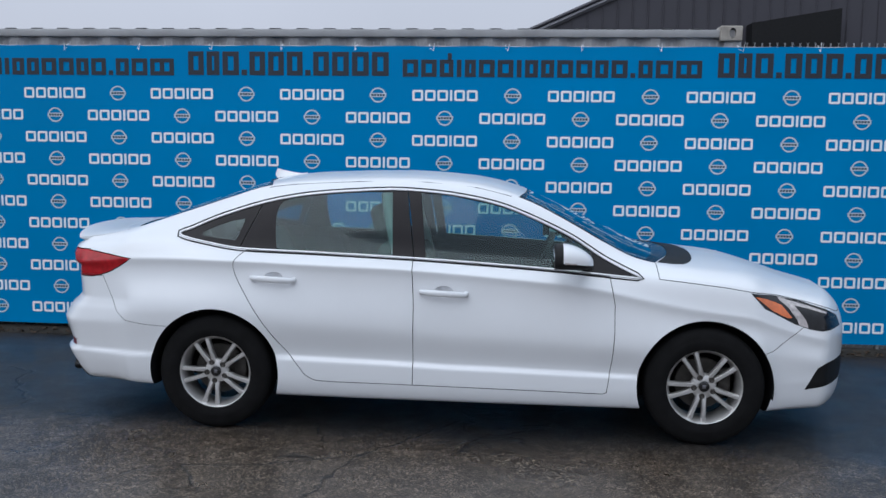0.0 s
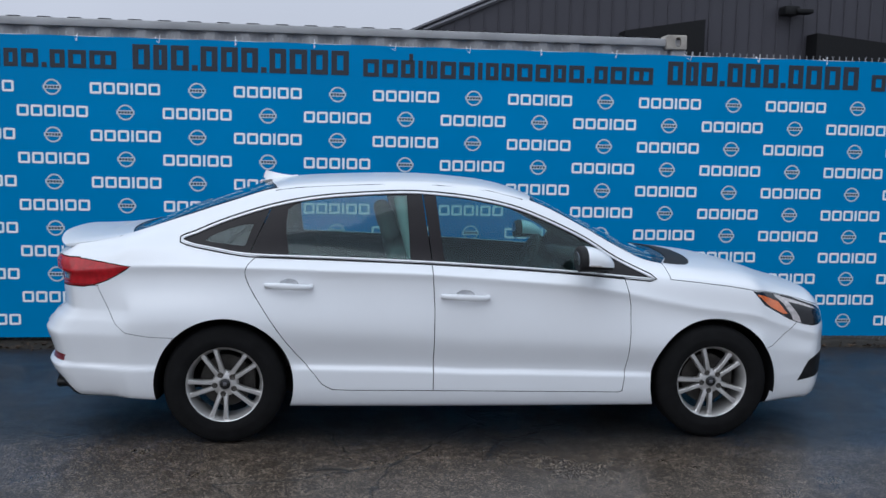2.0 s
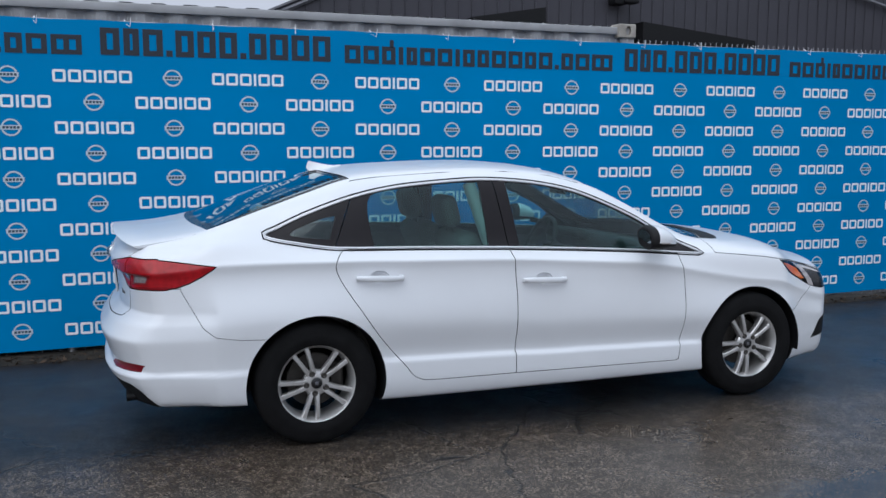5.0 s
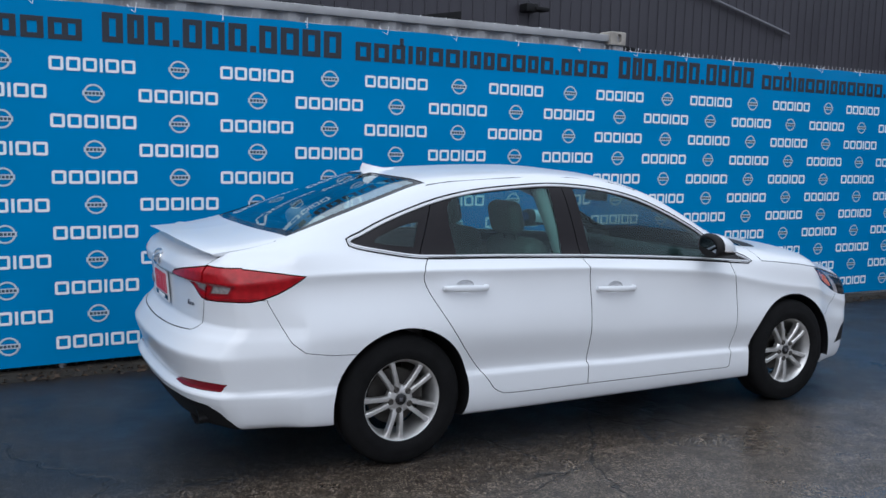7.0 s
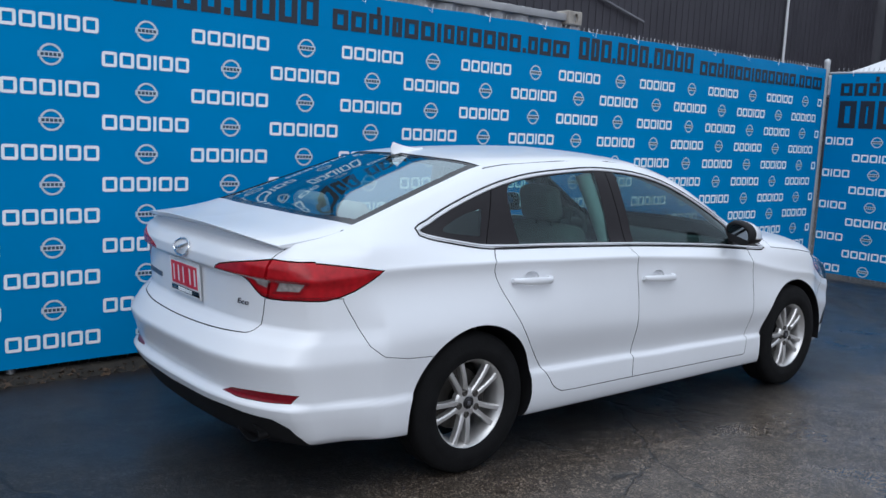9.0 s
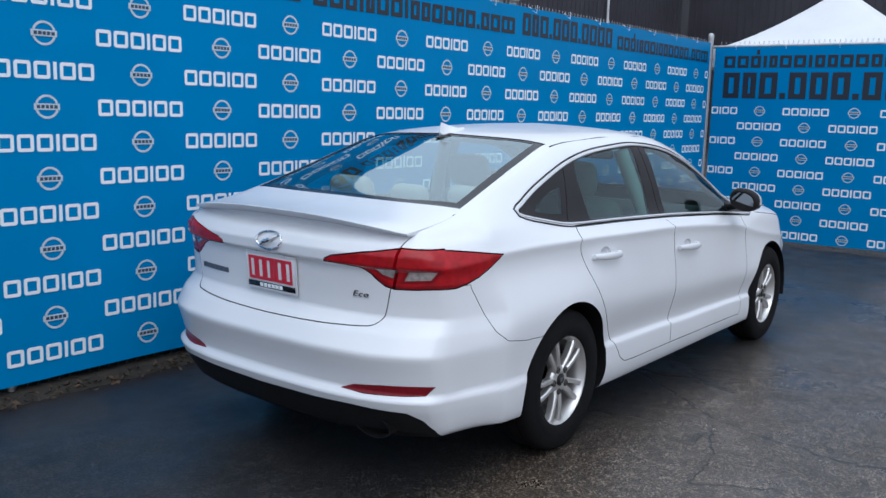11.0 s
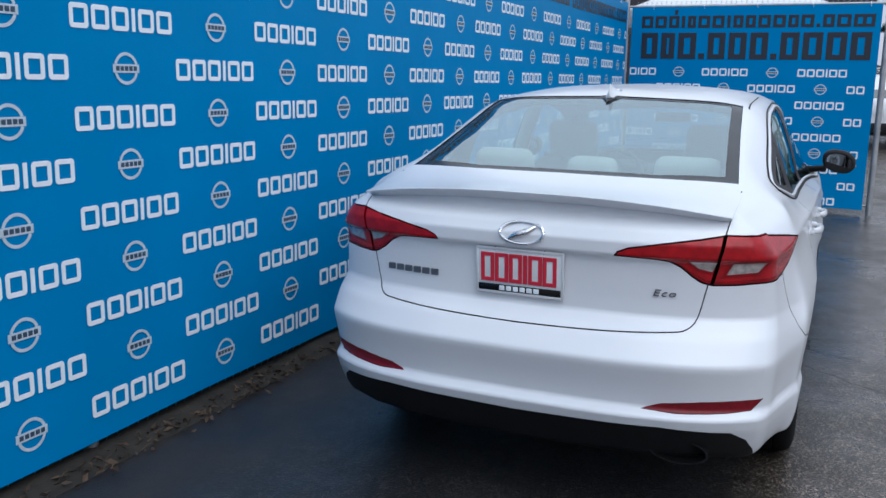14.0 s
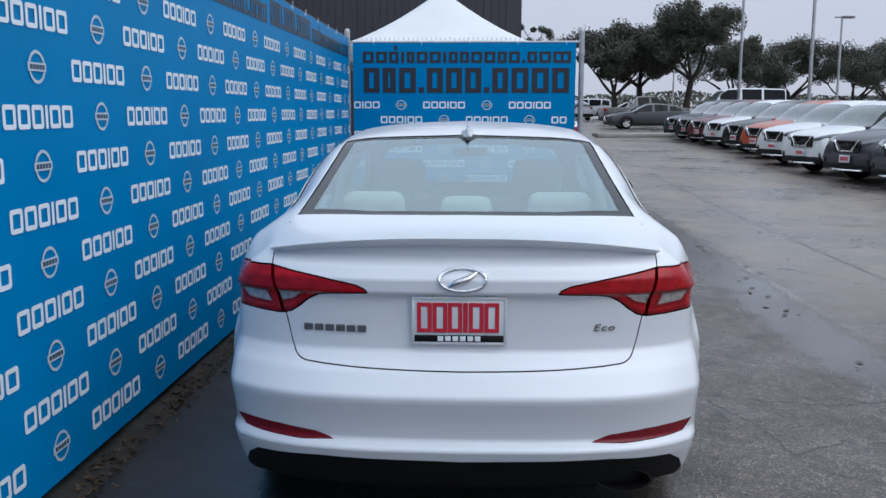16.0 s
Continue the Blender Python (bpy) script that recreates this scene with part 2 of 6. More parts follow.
def pchip(xs, ys):
    """A smooth curve through the points that never overshoots."""
    o = np.argsort(xs)
    x, y = np.array(xs, float)[o], np.array(ys, float)[o]
    h, s = np.diff(x), np.diff(y) / np.diff(x)
    d = np.zeros(len(x))
    for i in range(1, len(x) - 1):
        if s[i - 1] * s[i] > 0:
            w1, w2 = 2 * h[i] + h[i - 1], h[i] + 2 * h[i - 1]
            d[i] = (w1 + w2) / (w1 / s[i - 1] + w2 / s[i])
    d[0], d[-1] = s[0], s[-1]

    def f(v):
        v = np.clip(v, x[0], x[-1])
        i = np.clip(np.searchsorted(x, v) - 1, 0, len(x) - 2)
        t = (v - x[i]) / h[i]
        return (2 * t ** 3 - 3 * t ** 2 + 1) * y[i] + (t ** 3 - 2 * t ** 2 + t) * h[i] * d[i] + (3 * t ** 2 - 2 * t ** 3) * y[i + 1] + (t ** 3 - t ** 2) * h[i] * d[i + 1]
    return f

# ---- the white saloon ----
# half sections from tail to nose: x, then (half width, height) of floor edge, sill, lower crease, bulge, shoulder line, window base, mid window, rail, roof shoulder; top height
STATIONS = (
    (-2.45, (.765, .255), (.805, .290), (.822, .42), (.832, .60), (.808, .955), (.745, 1.030), (.712, 1.058), (.685, 1.082), (.550, 1.112), 1.128),
    (-2.20, (.78, .25), (.855, .280), (.890, .40), (.894, .64), (.848, .975), (.788, 1.060), (.752, 1.087), (.712, 1.112), (.580, 1.136), 1.152),
    (-1.98, (.82, .25), (.880, .265), (.908, .38), (.915, .66), (.858, .990), (.806, 1.085), (.768, 1.112), (.712, 1.140), (.630, 1.160), 1.180),
    (-1.64, (.84, .24), (.885, .250), (.912, .36), (.928, .68), (.868, .994), (.795, 1.085), (.750, 1.132), (.690, 1.195), (.620, 1.255), 1.312),
    (-1.40, (.84, .22), (.885, .235), (.912, .35), (.932, .68), (.878, .992), (.800, 1.065), (.757, 1.150), (.705, 1.242), (.600, 1.335), 1.393),
    (-1.14, (.84, .205), (.880, .225), (.908, .34), (.928, .67), (.884, .988), (.800, 1.055), (.745, 1.190), (.680, 1.322), (.575, 1.414), 1.464),
    (-.88, (.84, .200), (.877, .218), (.903, .335), (.921, .65), (.888, .980), (.800, 1.045), (.735, 1.210), (.660, 1.370), (.565, 1.440), 1.490),
    (-.35, (.84, .195), (.875, .213), (.900, .325), (.913, .63), (.890, .965), (.802, 1.025), (.735, 1.215), (.650, 1.402), (.560, 1.460), 1.506),
    (.05, (.84, .193), (.876, .211), (.900, .318), (.909, .60), (.893, .942), (.805, 1.002), (.740, 1.195), (.650, 1.374), (.560, 1.436), 1.482),
    (.22, (.84, .192), (.877, .210), (.900, .315), (.909, .60), (.893, .930), (.810, .993), (.745, 1.165), (.655, 1.332), (.565, 1.402), 1.453),
    (.42, (.84, .192), (.877, .209), (.900, .312), (.909, .59), (.893, .915), (.815, .983), (.756, 1.125), (.677, 1.258), (.580, 1.340), 1.390),
    (.65, (.84, .192), (.878, .208), (.901, .310), (.911, .58), (.893, .895), (.826, .969), (.777, 1.065), (.707, 1.152), (.612, 1.230), 1.288),
    (.85, (.84, .192), (.880, .207), (.903, .308), (.917, .57), (.895, .865), (.840, .955), (.803, 1.000), (.752, 1.040), (.642, 1.118), 1.195),
    (1.04, (.84, .192), (.882, .207), (.905, .308), (.920, .56), (.898, .825), (.850, .943), (.828, .963), (.792, .984), (.672, 1.030), 1.105),
    (1.20, (.84, .192), (.883, .207), (.907, .308), (.922, .56), (.900, .795), (.856, .932), (.836, .948), (.800, .966), (.700, 1.000), 1.052),
    (1.35, (.84, .192), (.883, .207), (.909, .308), (.923, .55), (.900, .770), (.856, .922), (.836, .938), (.792, .956), (.660, .990), 1.030),
    (1.65, (.84, .190), (.880, .207), (.902, .310), (.912, .54), (.888, .735), (.845, .888), (.820, .906), (.770, .928), (.620, .964), .998),
    (2.00, (.79, .190), (.838, .210), (.862, .320), (.868, .52), (.850, .690), (.810, .826), (.785, .848), (.740, .868), (.600, .902), .932),
    (2.36, (.70, .195), (.745, .225), (.770, .340), (.790, .48), (.780, .600), (.742, .740), (.722, .758), (.690, .778), (.560, .808), .832),
)
TAIL_Z = (.20, .26, .32, .385, .428, .452, .53, .598, .616, .69, .715, .75, .80, .930, .940, .954, 1.0, 1.045, 1.075, 1.11, 1.2)
TAIL_DX = (.13, .07, .03, -.012, -.030, .006, -.018, -.042, -.044, .004, .034, .066, .064, .053, .050, .026, .024, .050, .105, .125, .13)


def REAR_PROFILE(z):
    """How far the tail is drawn in at each height, with crisp creases."""
    return np.interp(z, TAIL_Z, TAIL_DX)



REAR_PLAN = pchip((0, .3, .5, .61, .715, .78, .82, .86, .90, .97), (0, .008, .034, .062, .112, .155, .20, .27, .36, .5))
NOSE_PROFILE = pchip((.18, .22, .3, .45, .6, .68, .75, .80, .9), (.07, .035, .01, .0, 0, .015, .045, .085, .16))
NOSE_PLAN = pchip((0, .3, .5, .65, .75, .8, .86, .95), (0, .03, .09, .17, .245, .30, .40, .55))


def car_curves():
    xs = [s[0] for s in STATIONS]
    ys, zs = [], []
    for k in range(1, 10):
        ys.append(pchip(xs, [s[k][0] for s in STATIONS]))
        zs.append(pchip(xs, [s[k][1] for s in STATIONS]))
    return ys, zs, pchip(xs, [s[10] for s in STATIONS])


CY, CZ, CTOP = car_curves()


def half_section(x, n=52):
    y = [float(f(x)) for f in CY]
    z = [float(f(x)) for f in CZ]
    top = float(CTOP(x))
    # an under-cut below the shoulder line, and the roof's crown
    uy, uz = y[4] - 0.005, z[4] - 0.045
    pinch = max(0.0, min(1.0, (1.25 - abs(x)) / 0.3))
    qy, qz = y[2] + (y[3] - y[2]) * 0.35 - 0.028 * pinch, z[2] + (z[3] - z[2]) * 0.35
    ly, lz = qy + (y[2] - 0.001 - qy) * pinch, qz - 0.022
    ay, az = y[4] + (y[5] - y[4]) * 0.13, z[4] + (z[5] - z[4]) * 0.13
    py = [0, y[0] * 0.6, y[0], y[1], y[2], ly, qy, y[3], uy, y[4] - 0.0015, y[4], ay, y[5], y[6], y[7], y[8], y[8] * 0.5, 0]
    pz = [z[0] - 0.02, z[0] - 0.012, z[0], z[1], z[2], lz, qz, z[3], uz, z[4] - 0.012, z[4], az, z[5], z[6], z[7], z[8], z[8] + (top - z[8]) * 0.77, top]
    s = np.concatenate(([0], np.cumsum(np.hypot(np.diff(py), np.diff(pz)))))
    fy, fz = pchip(s, py), pchip(s, pz)
    ends = [0, s[2], s[7], s[12], s[15], s[17]]
    t = np.concatenate([np.linspace(a, b, c, endpoint=False) for a, b, c in zip(ends, ends[1:], (5, 36, 44, 12, 11))] + [[s[17]]])
    yy, zz = fy(t), fz(t)
    # the crease above the lower lip of the rear quarters
    f = max(0.0, min(1.0, (-1.62 - x) / 0.2)) * max(0.0, min(1.0, (x + 2.45) / 0.1))
    yy = yy - f * np.interp(zz, (.425, .450, .62), (0, .013, 0))
    return yy, zz


def warp(x, y, z):
    """Bends the flat tail and nose into their plan and side curves."""
    if x < -1.80:
        t = min(1, (-1.80 - x) / 0.65)
        f = t * t * (3 - 2 * t)
        return x + f * float(REAR_PROFILE(z) + REAR_PLAN(abs(y)))
    if x > 1.55:
        t = min(1, (x - 1.55) / 0.81)
        f = t * t * (3 - 2 * t)
        return x - f * float(NOSE_PROFILE(z) + NOSE_PLAN(abs(y)))
    return x


def car_solid():
    xs = sorted(set([round(v, 4) for v in np.linspace(-2.40, 2.31, 96)]))
    r = 0.03
    fil = [r * (1 - math.cos(a)) for a in np.linspace(0, math.pi / 2, 6)]
    rows = []
    for d in fil:
        rows.append((-2.45 + d, r - math.sqrt(max(0, r * r - (r - d) ** 2))))
    rows += [(x, 0.0) for x in xs if -2.415 < x < 2.325]
    for d in fil[::-1]:
        rows.append((2.36 - d, r - math.sqrt(max(0, r * r - (r - d) ** 2))))
    bm = bmesh.new()
    rings, flat = [], []
    for x, inset in rows:
        y, z = half_section(x)
        if inset:
            zm, zh = (z.max() + z.min()) / 2, (z.max() - z.min()) / 2
            y, z = y * (1 - inset / y.max()), zm + (z - zm) * (1 - inset / zh)
        right = [(x, -a, b) for a, b in zip(y, z)]
        left = [(x, a, b) for a, b in zip(y, z)][1:-1][::-1]
        ring = right + left
        flat.append((right, ring))
        rings.append([bm.verts.new((warp(*p), p[1], p[2])) for p in ring])
    n = len(rings[0])
    for a, b in zip(rings, rings[1:]):
        for k in range(n):
            bm.faces.new((a[k], a[(k + 1) % n], b[(k + 1) % n], b[k]))
    for ring, (right, _) in ((rings[0], flat[0]), (rings[-1], flat[-1])):
        m = len(right)
        cols = 25
        prev = [ring[0]] * cols
        for k in range(1, m):
            if k == m - 1:
                row = [ring[k]] * cols
            else:
                x, y, z = right[k]
                row = [ring[k]]
                for c in range(1, cols - 1):
                    yy = y * (1 - 2 * c / (cols - 1))
                    row.append(bm.verts.new((warp(x, yy, z), yy, z)))
                row.append(ring[n - k])
            for c in range(cols - 1):
                f = []
                for v in (prev[c], prev[c + 1], row[c + 1], row[c]):
                    if v not in f:
                        f.append(v)
                if len(f) > 2:
                    bm.faces.new(f)
            prev = row
    bmesh.ops.recalc_face_normals(bm, faces=bm.faces)
    for f in bm.faces:
        f.smooth = True
    me = bpy.data.meshes.new("car_solid")
    bm.to_mesh(me)
    bm.free()
    return me


def inset_of(me, d):
    out = me.copy()
    nor = [v.normal.copy() for v in out.vertices]
    for v, n in zip(out.vertices, nor):
        v.co -= n * d
    return out


from mathutils.bvhtree import BVHTree

SOLID = car_solid()
SOLID.materials.append(M_PAINT)
SOLID.materials.append(M_TRIM)
SOLID.materials.append(M_CABIN)
S_BM = bmesh.new()
S_BM.from_mesh(SOLID)
bmesh.ops.triangulate(S_BM, faces=S_BM.faces)
S_BM.verts.ensure_lookup_table()
S_BM.faces.ensure_lookup_table()
S_TREE = BVHTree.FromBMesh(S_BM)
S_NOR = [v.normal.copy() for v in SOLID.vertices]


def body_normal(p):
    """The smooth normal of the whole body nearest to p, and the distance to it."""
    at, _, i, d = S_TREE.find_nearest(p)
    f = S_BM.faces[i]
    a, b, c = (v.co for v in f.verts)
    n0, n1, n2 = (S_NOR[v.index] for v in f.verts)
    from_bary = (b - a).cross(c - a)
    den = max(1e-12, from_bary.length_squared)
    w1 = (c - a).cross(a - at).dot(from_bary) / den * -1
    u = max(0, min(1, from_bary.dot((at - a).cross(c - a)) / den))
    v = max(0, min(1, from_bary.dot((b - a).cross(at - a)) / den))
    return (n0 * (1 - u - v) + n1 * u + n2 * v).normalized(), d


def on_side(x, z):
    """The half width of the body at x and z."""
    hit = S_TREE.ray_cast(Vector((x, -2, z)), Vector((0, 1, 0)))
    return hit[0].y


def on_tail(y, z):
    return S_TREE.ray_cast(Vector((-4, y, z)), Vector((1, 0, 0)))[0].x


def on_top(x, y):
    return S_TREE.ray_cast(Vector((x, y, 3)), Vector((0, 0, -1)))[0].z


def body_part(name, me, material, parent, label="", reach=0.014):
    """A panel cut from the body, shaded by the whole body's curve; material None keeps paint outside and black within."""
    nor = []
    cache = {}
    for p in me.polygons:
        p.use_smooth = True
        for li in p.loop_indices:
            vi = me.loops[li].vertex_index
            if vi not in cache:
                cache[vi] = body_normal(me.vertices[vi].co)
            n, d = cache[vi]
            nor.append(n if d < reach and n.dot(p.normal) > 0.75 else p.normal.copy())
    me.normals_split_custom_set([tuple(n) for n in nor])
    return obj_mesh(name, me, material, parent, label)


car = empty("saloon_car")
tagged(car, "white four-door saloon parked on wet asphalt beside a blue banner", "car")

ARCH_X, ARCH_R = 1.4025, 0.379
HUB = 0.336


def arch_cutters():
    bm = bmesh.new()
    for x in (-ARCH_X, ARCH_X):
        for s in (-1, 1):
            cyl(bm, (x, s * 0.80, HUB), ARCH_R, 0.56, "y", 72)
    me = bpy.data.meshes.new("arches")
    bm.to_mesh(me)
    bm.free()
    return me


SIDE_GLASS = [(-1.640, 1.128), (-1.46, 1.088), (-1.27, 1.060), (-.82, 1.045), (-.26, 1.024), (.29, .995), (.61, .975), (.85, .956), (1.035, .942), (.838, 1.034), (.65, 1.150), (.417, 1.258), (.219, 1.329), (-.046, 1.380), (-.345, 1.402), (-.579, 1.394), (-.883, 1.368), (-1.139, 1.320), (-1.398, 1.238), (-1.575, 1.163)]
DLO = curve_poly(SIDE_GLASS, 4, sharp=(8,))
WINDSCREEN = curve_poly([(.40, 0), (.385, .36), (.345, .565), (.62, .618), (.90, .655), (1.13, .690), (1.235, .45), (1.29, 0), (1.235, -.45), (1.13, -.690), (.90, -.655), (.62, -.618), (.345, -.565), (.385, -.36)], 3, sharp=(2, 5, 9, 12))
REAR_GLASS = curve_poly([(-1.205, 0), (-1.19, .3), (-1.135, .565), (-1.5, .598), (-1.935, .645), (-1.985, .35), (-2.0, 0), (-1.985, -.35), (-1.935, -.645), (-1.5, -.598), (-1.135, -.565), (-1.19, -.3)], 3, sharp=(2, 4, 8, 10))

BODY = cut(SOLID, arch_cutters(), "DIFFERENCE")


def cabin_room():
    """The hollow of the cabin: the body's sections drawn in by the thickness of roof and doors."""
    bm = bmesh.new()
    rings = []
    for x in np.linspace(-1.93, 1.14, 50):
        y, z = half_section(float(x))
        zf = .34 if abs(x) < .96 else .76
        sel = [(max(0.0, a - .05), b - .038 * min(1, max(0, (b - .9) / .2))) for a, b in zip(y[28:-1], z[28:-1]) if b > zf + .05]
        pick = np.linspace(0, len(sel) - 1, 18)
        pts = [(sel[0][0] - .03, zf)] + [(float(np.interp(i, range(len(sel)), [q[0] for q in sel])), float(np.interp(i, range(len(sel)), [q[1] for q in sel]))) for i in pick] + [(0, float(z[-1]) - .038)]
        ring = [(-a, b) for a, b in pts] + [(a, b) for a, b in pts[:-1][::-1]]
        rings.append([bm.verts.new((float(x), a, b)) for a, b in ring])
    n = len(rings[0])
    for a, b in zip(rings, rings[1:]):
        for k in range(n):
            bm.faces.new((a[k], a[(k + 1) % n], b[(k + 1) % n], b[k]))
    bm.faces.new(rings[0])
    bm.faces.new(rings[-1])
    bmesh.ops.triangulate(bm, faces=bm.faces)
    bmesh.ops.recalc_face_normals(bm, faces=bm.faces)
    me = bpy.data.meshes.new("room")
    bm.to_mesh(me)
    bm.free()
    return me


ROOM = cabin_room()
BODY = cut(BODY, ROOM, "DIFFERENCE", 2)
for opening in (prism(DLO, "y", -1.2, -.40), prism(DLO, "y", .40, 1.2), prism(WINDSCREEN, "z", .93, 1.7), prism(REAR_GLASS, "z", 1.02, 1.7)):
    BODY = cut(BODY, opening, "DIFFERENCE")

# outlines of the panels and lamps
BELT = [(-1.27, 1.050), (-.82, 1.036), (-.26, 1.015), (.29, .986), (.61, .966), (.86, .946)]
REAR_DOOR = [(-1.232, 1.046), (-1.272, 1.010), (-1.290, .968), (-1.278, .915), (-1.235, .835), (-1.063, .579), (-.905, .392), (-.865, .340), (-.805, .309), (-.70, .304), (-.242, .299), (-.240, .765), (-.254, 1.0125), (-.82, 1.034)]
FRONT_DOOR = [(-.2535, 1.0125), (-.2395, .765), (-.2415, .299), (.835, .284), (.857, .292), (.884, .480), (.893, .640), (.892, .790), (.862, .944), (.61, .964), (.29, .984)]
REAR_BUMPER = [(-2.7, .05), (-1.60, .05), (-1.60, .603), (-1.80, .612), (-1.925, .632), (-1.985, .680), (-2.084, .867), (-2.085, .88), (-2.7, .88)]
FRONT_BUMPER = [(2.7, .05), (1.60, .05), (1.60, .50), (1.775, .548), (1.955, .678), (2.05, .664), (2.7, .664)]
HOOD = [(1.135, .937), (1.30, .921), (1.50, .898), (1.645, .875), (1.80, .850), (2.0, .803), (2.12, .768), (2.2, .735), (2.7, .70), (2.7, 1.3), (1.135, 1.3)]
LID = [(-.668, 1.3), (-.660, 1.075), (-.648, 1.0), (-.612, .870), (-.590, .765), (-.572, .728), (-.535, .711), (-.3, .698), (0, .693), (.3, .698), (.535, .711), (.572, .728), (.590, .765), (.612, .870), (.648, 1.0), (.660, 1.075), (.668, 1.3)]
TAIL_REAR = [(-.316, .951), (-.326, .967), (-.36, .982), (-.475, 1.004), (-.58, 1.021), (-.66, 1.036), (-.80, 1.030), (-1.0, 1.0), (-1.0, .880), (-.80, .874), (-.70, .866), (-.625, .864), (-.592, .872), (-.560, .893), (-.525, .922), (-.490, .939), (-.45, .945), (-.39, .948)]
TAIL_SIDE = [(-1.905, .990), (-2.05, 1.010), (-2.16, 1.024), (-2.28, 1.034), (-2.28, .872), (-2.16, .872), (-2.10, .884), (-2.04, .906), (-1.98, .938), (-1.93, .970)]
HEADLAMP = [(1.640, .869), (1.78, .848), (1.95, .810), (2.10, .764), (2.19, .718), (2.22, .66), (2.06, .652), (1.99, .664), (1.90, .695), (1.72, .785)]
COWL = [(1.236, .45), (1.291, 0), (1.236, -.45), (1.148, -.672), (1.30, -.640), (1.385, -.45), (1.43, 0), (1.385, .45), (1.30, .640), (1.148, .672)]
FOG = [(1.975, .318), (2.045, .445), (2.10, .470), (2.4, .485), (2.4, .345), (2.12, .338)]
REFLECTOR = [(-.437, .448), (-.50, .472), (-.62, .485), (-.72, .490), (-.806, .491), (-.775, .452), (-.70, .447), (-.55, .443)]
DIFFUSER = [(-.80, .05), (-.785, .30), (-.765, .345), (-.72, .380), (-.5, .392), (0, .384), (.5, .392), (.72, .380), (.765, .345), (.785, .30), (.80, .05)]


def take(outline, axis, lo, hi, gap=0.002, both=False):
    """Cuts a panel out of the body, with a gap round it. With both, the other side is cut too; gives the panel of the camera's side."""
    global BODY
    inner = prism(grow(outline, -gap), axis, lo, hi)
    outer = prism(grow(outline, gap), axis, lo, hi)
    piece = cut(BODY, inner, "INTERSECT")
    BODY = cut(BODY, joined(outer, mirrored(outer)) if both else outer, "DIFFERENCE")
    return piece


TAIL_IN = cut(prism(grow(TAIL_REAR, -.005), "x", -2.7, -2.19), prism(grow(TAIL_SIDE, -.005), "y", -1.1, -.66), "UNION")
TAIL_OUT = cut(prism(grow(TAIL_REAR, .001), "x", -2.7, -2.188), prism(grow(TAIL_SIDE, .001), "y", -1.1, -.658), "UNION")
LENS = cut(BODY, TAIL_IN, "INTERSECT")
BODY = cut(BODY, joined(TAIL_OUT, mirrored(TAIL_OUT)), "DIFFERENCE")
lid_me = take(curve_poly(LID, 3, sharp=(0, 16)), "x", -2.7, -1.99)
reflector_me = take(REFLECTOR, "x", -2.7, -2.2, 0.001, True)
diffuser_me = take(DIFFUSER, "x", -2.7, -2.02, 0.001)
bumper_me = take(REAR_BUMPER, "y", -1.2, 1.2, 0.0015)
headlamp_me = take(HEADLAMP, "y", -1.2, -.48, 0.002, True)
fog_me = take(FOG, "y", -1.2, -.45, 0.001, True)
nose_me = take(FRONT_BUMPER, "y", -1.2, 1.2, 0.0015)
cowl_me = take(curve_poly(COWL, 3, sharp=(3, 9)), "z", .90, 1.3, 0.001)
hood_me = take(HOOD, "y", -1.2, 1.2, 0.002)
rear_door_me = take(curve_poly(REAR_DOOR, 3, sharp=(0, 8, 9, 10, 11, 12, 13)), "y", -1.2, -.5, 0.002, True)
front_door_me = take(FRONT_DOOR, "y", -1.2, -.5, 0.002, True)

def hollow(me, x, z):
    """Scoops the grip recess behind a handle out of a door."""
    bm = bmesh.new()
    bmesh.ops.create_uvsphere(bm, u_segments=28, v_segments=18, radius=1, matrix=Matrix.Translation((x, on_side(x, z) - .012, z)) @ Matrix.Diagonal((.058, .036, .036, 1)))
    ball = bpy.data.meshes.new("ball")
    bm.to_mesh(ball)
    bm.free()
    return cut(me, ball, "DIFFERENCE", 0)


rear_door_me = hollow(rear_door_me, -1.052, .900)
front_door_me = hollow(front_door_me, -.068, .843)
body_part("body_shell", BODY, None, car, "white painted body shell with black window openings")
lid = body_part("boot_lid", lid_me, None, car, "white boot lid")
rear_bumper = body_part("rear_bumper", bumper_me, None, car)
body_part("front_bumper", nose_me, None, car)
body_part("bonnet", hood_me, None, car)
body_part("cowl", cowl_me, M_TRIM, car, "black plastic cowl below the windscreen")
body_part("diffuser", diffuser_me, M_TRIM, rear_bumper, "black plastic lower bumper panel")
fog_r = body_part("fog_recess", fog_me, M_TRIM, car, "black fog lamp recess")
body_part("fog_recess", mirrored(fog_me), M_TRIM, car, "black fog lamp recess")
for me in (reflector_me, mirrored(reflector_me)):
    body_part("bumper_reflector", me, M_REFLECTOR, rear_bumper, "thin red bumper reflector")
doors = []
for me, nm in ((rear_door_me, "rear_door"), (front_door_me, "front_door")):
    for q in (me, mirrored(me)):
        doors.append(body_part(nm, q, None, car, "white painted door"))

